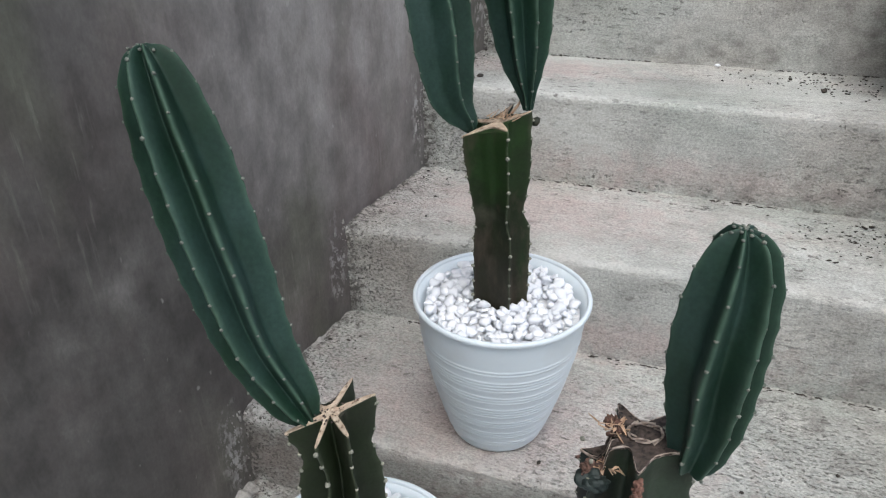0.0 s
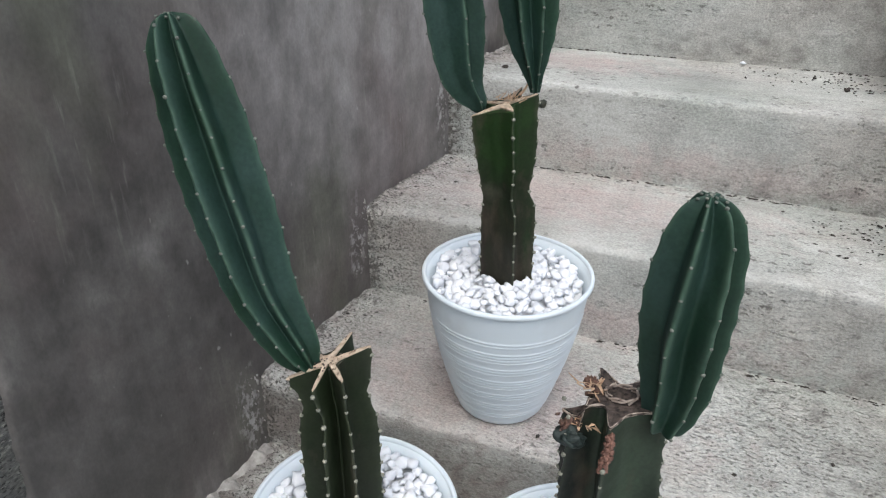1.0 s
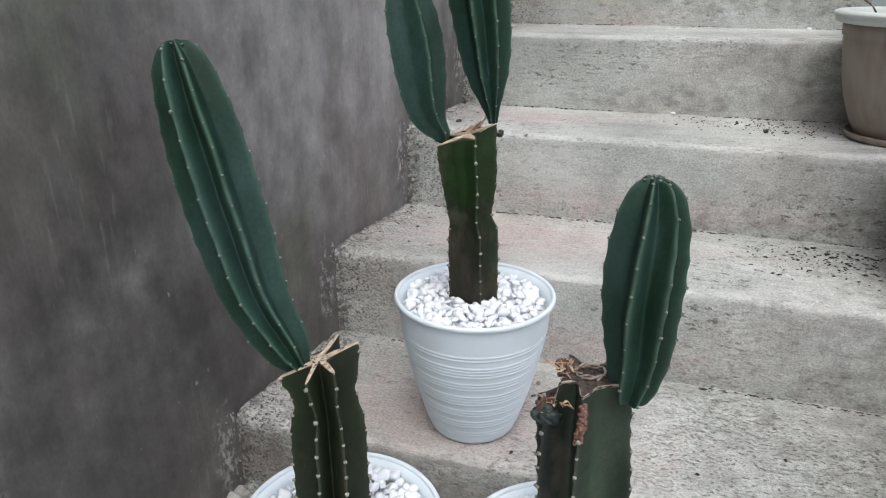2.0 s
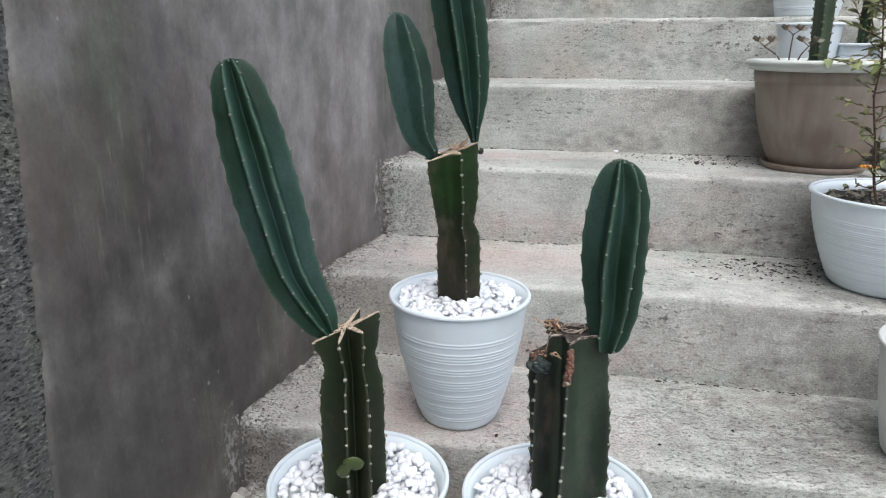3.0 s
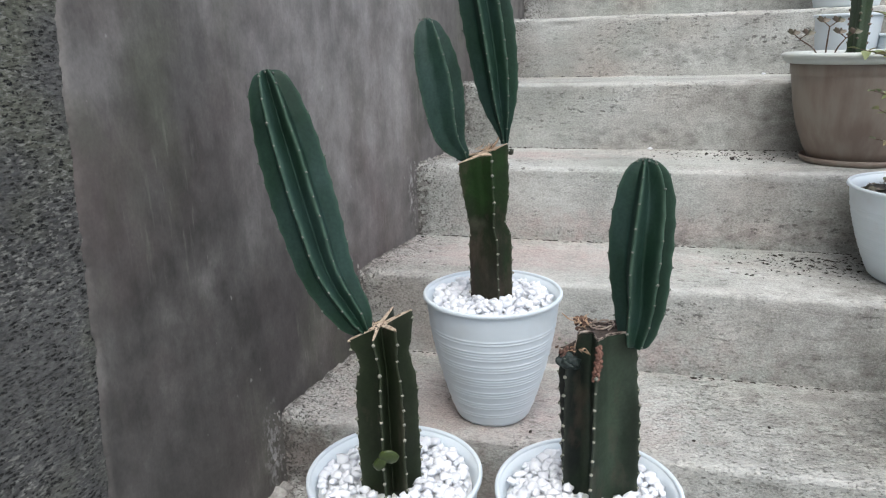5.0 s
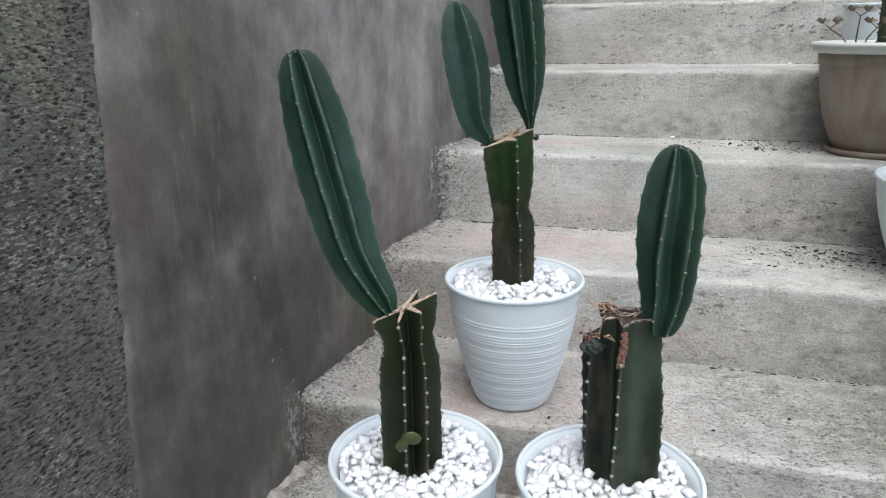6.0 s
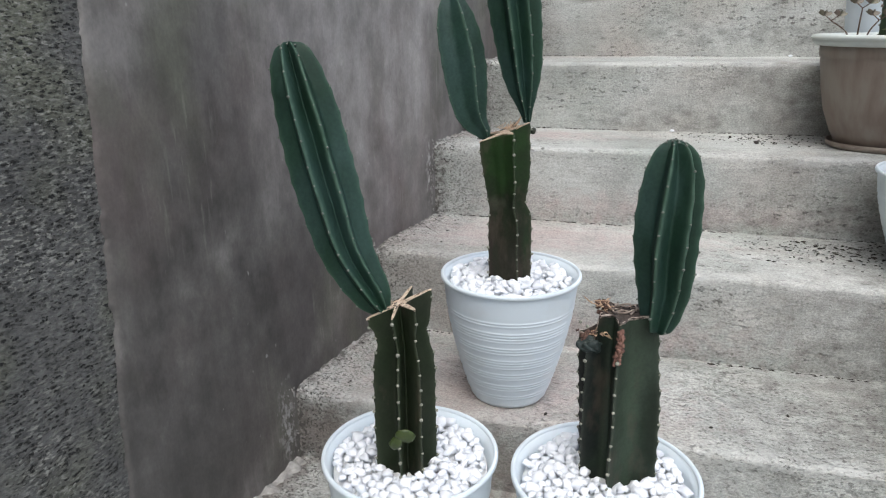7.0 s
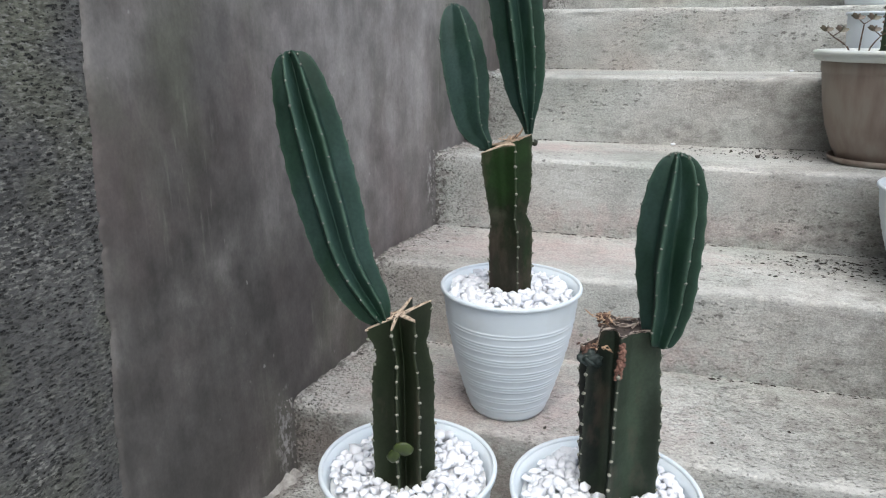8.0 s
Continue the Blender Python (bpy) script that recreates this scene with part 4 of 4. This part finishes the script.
# the rib on one side has rotted away to a lower, soft blue-green stump
rng = random.Random(14)
bm = bmesh.new()
for k in range(6):
    blob(bm, (0.5395 + rng.gauss(0, 0.0035), -0.225 + rng.gauss(0, 0.003), 0.268 + rng.gauss(0, 0.002)), (0.0105, 0.0095, 0.0065), (0.2 * k, 0.1 * k, k), 0.5, 3, k * 3.1)
part("rotten_stump", bm, ROT_GREEN, cactus_r, "wrinkled blue-green rotting rib")["kind"] = "stuff"
bm = bmesh.new()
for mid, n, size in (((0.534, -0.222, 0.279), 18, 0.0038), ((0.547, -0.219, 0.281), 8, 0.003), ((0.547, -0.2, 0.311), 16, 0.0045)):
    for k in range(n):
        p = Vector(mid) + Vector((rng.gauss(0, 0.0042), rng.gauss(0, 0.004), rng.gauss(0, 0.003)))
        blob(bm, p, (size * rng.uniform(0.5, 1.2), size * rng.uniform(0.3, 0.8), size * rng.uniform(0.3, 0.8)), (rng.random() * 3, rng.random() * 3, rng.random() * 3), 1.2, 2, k * 2.2)
part("rotten_tip", bm, SCAR_DARK, cactus_r, "brown crumbling rotten flesh")["kind"] = "stuff"
bm = bmesh.new()
for mid, n, reach in (((0.549, -0.224, 0.283), 12, 0.7), ((0.55, -0.203, 0.313), 16, 1.0)):
    for k in range(n):
        p = Vector(mid) + Vector((rng.gauss(0, 0.005), rng.gauss(0, 0.004), rng.gauss(0, 0.0025)))
        if k % 2:
            leaf(bm, p, (rng.gauss(0.5, 1), rng.gauss(-0.2, 1), rng.gauss(0.1, 0.5)), (rng.gauss(0, 1), rng.gauss(0, 1), 1), reach * rng.uniform(0.008, 0.016), rng.uniform(0.002, 0.0045), 0.5, rng.uniform(-0.6, 0.6))
        else:
            tube(bm, [p, p + Vector((rng.gauss(0, 0.005), rng.gauss(0, 0.004), rng.gauss(0.001, 0.003))), p + reach * Vector((rng.gauss(0.003, 0.007), rng.gauss(0, 0.004), rng.gauss(0.003, 0.004)))], 0.0008, 0.0003, 4)
part("dry_fibre", bm, STRAW, cactus_r, "straw-coloured dried fibres")["kind"] = "stuff"
bm = bmesh.new()
for k in range(6):
    a = k * 1.05
    tube(bm, [(0.577 + 0.015 * math.cos(a + q), -0.198 + 0.012 * math.sin(a + q), 0.31 + 0.003 * math.sin(3 * q + k)) for q in (0.0, 0.7, 1.4, 2.1)], 0.0014, 0.0008, 5)
part("curled_vein", bm, PALE_SCAR, cactus_r, "dried veins curled on the cut")
bm = bmesh.new()
for k in range(30):
    side = -1 if k % 2 else 1
    blob(bm, (0.577 + side * 0.0018 + rng.gauss(0, 0.0008) - 0.00012 * k, -0.248 + rng.gauss(0, 0.0006), 0.301 - 0.0015 * k), (0.0028, 0.0024, 0.003), (rng.random(), rng.random(), k), 0.8, 2, k * 1.9)
part("scab", bm, SCAB, cactus_r, "reddish brown scab along a rib")
bed_r = pebble_bed((0.5685, -0.229, FLOOR + 0.218), 0.106, (0.581, -0.2), 0.044, 23)
for thing in (pot_l, cactus_l, bed_l, pot_r, cactus_r, bed_r):
    thing.location.x += 0.004
for thing in (pot_c, cactus_c, bed_c):
    thing.location.x += 0.003


# ---- pots and plants further along the steps ----
def soil_bed(at, radius, label):
    bm = lathe([(0.0, -0.02), (radius, -0.02), (radius, 0.0), (radius * 0.6, 0.004), (0.0, 0.003)], at, 40)
    for v in bm.verts:
        v.co.z += 0.004 * noise.noise(v.co * 60)
    return tagged(part("soil", bm, SOIL), label, "soil")


def leafy(bm_twig, bm_leaf, at, direction, length, r, leaves, size, spread=0.9):
    """A bowed twig with leaves along it."""
    d = Vector(direction).normalized()
    side = d.orthogonal()
    pts = [Vector(at)]
    for k in range(3):
        pts.append(pts[-1] + (d + Vector((r.gauss(0, 0.16), r.gauss(0, 0.16), r.gauss(0.02, 0.1)))) * length / 3)
    tube(bm_twig, pts, 0.0015, 0.0006, 5)
    line = smooth_path(pts, leaves + 2)
    for p in line[1:]:
        out = (d * 0.5 + Vector((r.gauss(0, spread), r.gauss(0, spread), r.gauss(0, 0.4)))).normalized()
        leaf(bm_leaf, Vector(p), out, (r.gauss(0, 0.3), r.gauss(0, 0.3), 1), size * r.uniform(0.7, 1.2), size * r.uniform(0.4, 0.62))


# big brown pot with its plants
AT = (1.105, 0.8, 0.36)
saucer = tagged(empty("plant_saucer", AT), "shallow brown plastic saucer on a concrete step", "saucer")
part("saucer_dish", lathe([(0.0, 0.0), (0.104, 0.0), (0.11, 0.004), (0.114, 0.015), (0.1105, 0.0155), (0.107, 0.006), (0.0, 0.006)], AT, 72), CLAY, saucer)
big_pot = tagged(empty("planter", (AT[0], AT[1], 0.366)), "large bellied brown plastic planter with a pale rim", "planter")
part("planter_body", lathe([(0.0, 0.0), (0.09, 0.0), (0.096, 0.006), (0.1085, 0.03), (0.1265, 0.075), (0.1385, 0.125), (0.1455, 0.17), (0.149, 0.192), (0.1475, 0.195), (0.152, 0.198), (0.1535, 0.225), (0.147, 0.225), (0.142, 0.19), (0.1, 0.03), (0.0, 0.03)], (AT[0], AT[1], 0.366), 96), CLAY, big_pot)
part("planter_rim", lathe([(0.141, 0.222), (0.152, 0.22), (0.163, 0.222), (0.168, 0.2265), (0.169, 0.231), (0.1675, 0.2335), (0.1735, 0.2355), (0.1745, 0.239), (0.172, 0.243), (0.166, 0.245), (0.152, 0.245), (0.146, 0.24), (0.143, 0.224), (0.141, 0.222)], (AT[0], AT[1], 0.366), 96), CREAM, big_pot, "pale grey rolled rim")
soil_bed((AT[0], AT[1], 0.59), 0.14, "dark soil in the brown planter")
bm, marks, ring = column([(1.09, 0.82, 0.585, 0.02), (1.09, 0.82, 0.66, 0.0225), (1.088, 0.82, 0.78, 0.0235), (1.087, 0.82, 0.9, 0.022), (1.087, 0.82, 0.96, 0.004)], (20, -50, -110, 160, 90), 0.7, None, 0.018, 72, 60, 2.0)
spurge = tagged(empty("cactus", (1.09, 0.82, 0.585)), "slim toothed green column cactus in the brown planter", "cactus")
part("stem", bm, PALE_STEM, spurge)
part("areole_felt", areoles(marks, 0.0035, 6), LEAF_DARK, spurge)["kind"] = "stuff"
r = random.Random(31)
for x, y, h, lean in ((1.012, 0.76, 0.075, (0.002, 0.0)), (1.0, 0.755, 0.05, (-0.045, 0.0)), (1.025, 0.75, 0.05, (0.022, 0.0))):
    plant = tagged(empty("succulent", (x, y, 0.59)), "small brown-green succulent on a thin stalk in the planter", "succulent", "succulents in the planter")
    bm = bmesh.new()
    top = Vector((x + lean[0], y + lean[1], 0.59 + h))
    tube(bm, [(x, y, 0.588), (x + lean[0] * 0.3, y, 0.59 + h * 0.55), tuple(top)], 0.002, 0.0013, 6)
    fork = top + Vector((0.016, 0.0, 0.012))
    fork2 = top + Vector((-0.014, 0.004, 0.013))
    tube(bm, [top, fork], 0.0013, 0.001, 5)
    tube(bm, [top, fork2], 0.0013, 0.001, 5)
    part("stalk", bm, TWIG, plant)
    bm = bmesh.new()
    for q in (fork, fork2):
        for k in range(5):
            a = k * 2.4
            leaf(bm, q - Vector((0, 0, 0.003)), (math.cos(a), math.sin(a), 0.4 + 0.25 * k), (math.sin(a), -math.cos(a), 0.6), 0.017, 0.0105, 0.25, 0.1)
    part("rosette", bm, LEAF_DARK, plant)["kind"] = "stuff"
bm = bmesh.new()
for k in range(7):
    leaf(bm, (1.1 + r.uniform(-0.04, 0.12), 0.64 + r.uniform(0, 0.03), 0.614), (r.uniform(-1, 1), -0.8, -0.1), (0, 0, 1), 0.034, 0.019, 0.2, 0.4)
tagged(part("trailing_leaves", bm, LEAF), "few olive leaves hanging over the pale planter rim", "leaves", kind="stuff")

# white pot on the second step, with a twiggy shrub
W = (1.182, 0.475, 0.18)
plastic_pot(W, 0.188, 0.162, 0.103, WHITE, "wide white ringed plastic pot holding a twiggy shrub")
soil_bed((W[0], W[1], W[2] + 0.165), 0.145, "dark soil in the wide white pot")
shrub = tagged(empty("shrub", (1.126, 0.43, 0.345)), "sparse twiggy shrub with small olive-brown leaves", "shrub")
twigs, leaves_bm = bmesh.new(), bmesh.new()
r = random.Random(41)
trunk = [(1.126, 0.43, 0.345), (1.112, 0.43, 0.395), (1.106, 0.43, 0.447), (1.096, 0.43, 0.5), (1.087, 0.43, 0.553), (1.089, 0.43, 0.614), (1.08, 0.43, 0.684), (1.072, 0.43, 0.743)]
tube(twigs, trunk, 0.0028, 0.0012, 7, 24)
line = smooth_path(trunk, 30)
for k in range(5, 30, 2):
    p = line[k]
    s = -1 if (k // 2) % 2 else 1
    leafy(twigs, leaves_bm, p, (s * r.uniform(0.5, 1), r.uniform(-0.6, 0.5), r.uniform(0.1, 0.6)), r.uniform(0.05, 0.1), r, 8, 0.019)
for k in range(3, 26):
    leafy(twigs, leaves_bm, line[k], (r.gauss(0, 0.8), r.gauss(0, 0.8), r.uniform(0.1, 0.7)), r.uniform(0.02, 0.045), r, 4, 0.014)
leafy(twigs, leaves_bm, (1.114, 0.43, 0.39), (1, -0.2, 0.7), 0.12, r, 5, 0.018)
leafy(twigs, leaves_bm, (1.108, 0.43, 0.44), (1, 0.2, 0.9), 0.12, r, 6, 0.018)
for k in range(44):
    leafy(twigs, leaves_bm, (1.1 + r.gauss(0.018, 0.03), 0.43 + r.gauss(0, 0.025), 0.6 + r.uniform(0, 0.19)), (r.gauss(0.3, 0.7), r.gauss(0, 0.7), r.gauss(0.4, 0.4)), 0.05, r, 5, 0.026)
part("branchwork", twigs, TWIG, shrub, "thin brown twigs")["kind"] = "stuff"
part("foliage", leaves_bm, LEAF, shrub, "small olive and brown leaves")["kind"] = "stuff"
bm = bmesh.new()
for k in range(190):
    a, q = r.random() * 6.28, 0.138 * math.sqrt(r.random())
    leaf(bm, (W[0] + q * math.cos(a), W[1] + q * math.sin(a), W[2] + 0.171), (r.gauss(0, 1), r.gauss(0, 1), r.uniform(0.0, 0.8)), (0, 0, 1), 0.016, 0.011, 0.3, 0.2)
tagged(part("ground_cover", bm, LEAF_DARK), "small dark leaves on the soil of the white pot", "leaves", kind="stuff")

bm = bmesh.new()
for k in range(130):
    a, q = r.random() * 6.28, 0.14 * math.sqrt(r.random())
    w = r.uniform(0.0015, 0.004)
    blob(bm, (W[0] + q * math.cos(a), W[1] + q * math.sin(a), W[2] + 0.17), (w, w * 0.8, w * 0.6), (0, 0, a), 0.6, 1, k * 0.9)
tagged(part("perlite", bm, MORTAR), "pale crumbs mixed into the soil of the white pot", "crumbs", kind="stuff")

# smooth pot on the first step
P4 = (1.178, 0.12, 0.0)
plastic_pot(P4, 0.198, 0.124, 0.09, WHITE_SMOOTH, "smooth greyish white plastic pot on a concrete step", rings=False)
soil_bed((P4[0], P4[1], 0.17), 0.11, "soil with dry litter in the smooth white pot")
bm = bmesh.new()
for k in range(40):
    a, q = r.random() * 6.28, 0.105 * math.sqrt(r.random())
    leaf(bm, (P4[0] + q * math.cos(a), P4[1] + q * math.sin(a), 0.175), (r.gauss(0, 1), r.gauss(0, 1), 0.1), (0, 0, 1), 0.022, 0.008, 0.2, 0.1)
tagged(part("leaf_litter", bm, PALE_SCAR), "dry bleached leaf litter in the smooth white pot", "leaf litter", kind="stuff")

# pots on the upper steps
plastic_pot((1.2, 1.42, 0.72), 0.234, 0.121, 0.084, WHITE, "white ringed plastic pot high on the stairs")
soil_bed((1.2, 1.42, 0.92), 0.105, "soil in the pot high on the stairs")
plastic_pot((1.134, 1.1, 0.54), 0.158, 0.083, 0.06, WHITE, "white plastic pot behind the brown planter", rings=False)
soil_bed((1.134, 1.1, 0.683), 0.072, "soil in the pot behind the planter")
plastic_pot((1.257, 1.08, 0.54), 0.107, 0.059, 0.046, WHITE, "small white ringed plastic pot behind the planter")
soil_bed((1.257, 1.08, 0.63), 0.05, "soil in the small ringed pot")
bush = tagged(empty("shrub", (1.257, 1.08, 0.63)), "bushy shrub of olive-green and brown leaves in a small pot", "shrub")
twigs, leaves_bm = bmesh.new(), bmesh.new()
for k in range(20):
    d = (r.gauss(0.15, 0.5), r.gauss(0, 0.5), r.uniform(0.5, 1.2))
    start = (1.262 + 0.04 * r.gauss(0.3, 0.6), 1.08 + 0.03 * r.gauss(0, 1), 0.64 + r.uniform(0, 0.16))
    leafy(twigs, leaves_bm, start, d, r.uniform(0.07, 0.13), r, 5, 0.034)
bm, marks, ring = column([(1.262, 1.085, 0.62, 0.012), (1.263, 1.085, 0.7, 0.0145), (1.265, 1.085, 0.8, 0.014), (1.266, 1.085, 0.87, 0.012), (1.266, 1.085, 0.885, 0.003)], (10, -50, -110, 170, 100), 0.6, None, 0.016, 60, 40, 6.0)
slim = tagged(empty("cactus", (1.262, 1.085, 0.62)), "slim grey-green column cactus standing in a small ringed pot", "cactus")
part("stem", bm, PALE_STEM, slim)
part("areole_felt", areoles(marks, 0.0025, 8), LEAF_DARK, slim)["kind"] = "stuff"
tube(twigs, [(1.257, 1.08, 0.625), (1.26, 1.08, 0.7), (1.275, 1.08, 0.82)], 0.004, 0.002, 6)
part("branchwork", twigs, TWIG, bush, "thin brown twigs")["kind"] = "stuff"
part("foliage", leaves_bm, LEAF, bush, "olive and brown oval leaves")["kind"] = "stuff"
bm, marks, ring = column([(1.21, 1.42, 0.9, 0.027), (1.212, 1.42, 1.0, 0.029), (1.214, 1.42, 1.1, 0.027), (1.215, 1.42, 1.14, 0.004)], (10, -50, -110, 170, 100), 0.6, None, 0.02, 72, 40, 4.0)
upper = tagged(empty("cactus", (1.21, 1.42, 0.9)), "green column cactus in the pot high on the stairs", "cactus")
part("stem", bm, PALE_STEM, upper)

# odds and ends beyond the planter
# stand-in for an unidentified bright white surface, tilted to face the sky
bm = bmesh.new()
bmesh.ops.create_cube(bm, size=1.0, matrix=Matrix.LocRotScale((1.435, 0.926, 0.535), Euler((radians(-25), 0, 0)), (0.33, 0.012, 0.38)))
bmesh.ops.bevel(bm, geom=bm.edges[:], offset=0.003, segments=3, affect="EDGES")
tagged(part("board", bm, WHITE_PAINT), "white board standing in for an unidentified bright surface beyond the planter", "board")
bm = bmesh.new()
bmesh.ops.create_cube(bm, size=1.0, matrix=Matrix.LocRotScale((1.37, 0.75, 0.383), Euler((0, 0, 0.05)), (0.22, 0.17, 0.042)))
bmesh.ops.bevel(bm, geom=bm.edges[:], offset=0.006, segments=3, affect="EDGES")
tagged(part("plastic_tray", bm, CREAM), "cream plastic tray on the step beside the planter", "tray")
terra = tagged(empty("flower_pot", (1.42, 0.76, 0.404)), "small terracotta pot of dark soil on a tray", "flower pot")
part("pot_body", lathe([(0.0, 0.0), (0.06, 0.0), (0.075, 0.06), (0.082, 0.062), (0.085, 0.09), (0.078, 0.09), (0.07, 0.065), (0.0, 0.065)], (1.42, 0.76, 0.404), 64), TERRACOTTA, terra)
soil_bed((1.42, 0.76, 0.478), 0.07, "dark soil in the terracotta pot")
bm = bmesh.new()
for k in range(9):
    a = k * 0.7
    leaf(bm, (1.19, 0.69, 0.378), (math.cos(a), math.sin(a), 0.6), (0, 0, 1), 0.021, 0.014, 0.3, 0.3)
tagged(part("flower", bm, PETAL), "fallen orange flower on the edge of the step", "flower", kind="stuff")
cup = tagged(empty("plastic_cup", (1.165, 0.336, 0.18)), "small white plastic cup with a pale green band", "cup")
part("cup_body", lathe([(0.0, 0.0), (0.011, 0.0), (0.0145, 0.042), (0.013, 0.042), (0.01, 0.003), (0.0, 0.003)], (1.165, 0.336, 0.182), 32), WHITE, cup)
part("band", lathe([(0.0, 0.04), (0.015, 0.04), (0.016, 0.043), (0.016, 0.058), (0.015, 0.06), (0.0, 0.06)], (1.165, 0.336, 0.182), 32), PALE_GREEN, cup)

# ---- litter on the steps ----
rng = random.Random(77)
bm = bmesh.new()
for k in range(330):
    x, y = 0.99 + rng.gauss(0, 0.1), 0.53 + rng.gauss(0, 0.05)
    if y < 0.61 and x < 1.12:
        s = rng.uniform(0.0006, 0.0018) * (1.9 if k % 6 == 0 else 1.0)
        blob(bm, (x, y, 0.181), (s * 2.0, s, s * 0.6), (0, 0, rng.gauss(0, 0.5)), 0.7, 1, k * 1.3)
for k in range(170):
    x, y = 0.87 + rng.gauss(0, 0.1), 0.86 + rng.gauss(0, 0.05)
    if y < 0.935:
        s = rng.uniform(0.0007, 0.002)
        blob(bm, (x, y, 0.361), (s * 1.8, s, s * 0.7), (0, 0, rng.gauss(0, 0.6)), 0.7, 1, k * 1.7)
for x, y, z, s in ((0.843, 0.8, 0.362, 0.0075), (0.79, 0.87, 0.362, 0.004), (0.309, 0.94, 0.361, 0.004), (0.181, 0.705, 0.363, 0.008), (0.459, 0.04, 0.001, 0.0035), (0.858, 0.143, 0.001, 0.003), (0.73, 0.07, 0.001, 0.003)):
    blob(bm, (x, y, z), (s, s * 0.8, s * 0.6), (0, 0, x * 9), 0.7, 2, x * 40)
for i in range(5):
    for k in range(46):
        y = i * RUN + rng.random() * RUN
        x = wall_x(y) + 0.004 + abs(rng.gauss(0, 0.05))
        s = rng.uniform(0.0008, 0.0028)
        blob(bm, (x, y, i * RISE + 0.001), (s * 1.6, s, s * 0.5), (0, 0, rng.random() * 3), 0.7, 1, k + 9.1 * i)
for i in range(5):
    for k in range(270):
        x = 0.15 + rng.random() * 1.5
        if noise.noise(Vector((x * 4, i * 7.0, 0))) < -0.05:
            continue
        s = rng.uniform(0.0005, 0.0017)
        y = (i + 1) * RUN - 0.003 - abs(rng.gauss(0, 0.004))
        blob(bm, (x, y, i * RISE + 0.0015), (s * rng.uniform(1.5, 4.5), s, s * 0.7), (0, 0, rng.gauss(0, 0.12)), 0.7, 1, k * 0.7 + i)
tagged(part("grit", bm, GRIT), "black grit and soil crumbs scattered on the steps", "grit", kind="stuff")
bm = bmesh.new()
blob(bm, (0.651, 0.938, 0.364), (0.007, 0.004, 0.003), (0, 0, 0.2), 0.5, 2, 5)
blob(bm, (0.96, 1.22, 0.544), (0.006, 0.004, 0.003), (0, 0, 0.2), 0.5, 2, 9)
tagged(part("stone_chips", bm, PEBBLE), "two white stone chips on the steps", "stone chips", kind="stuff")
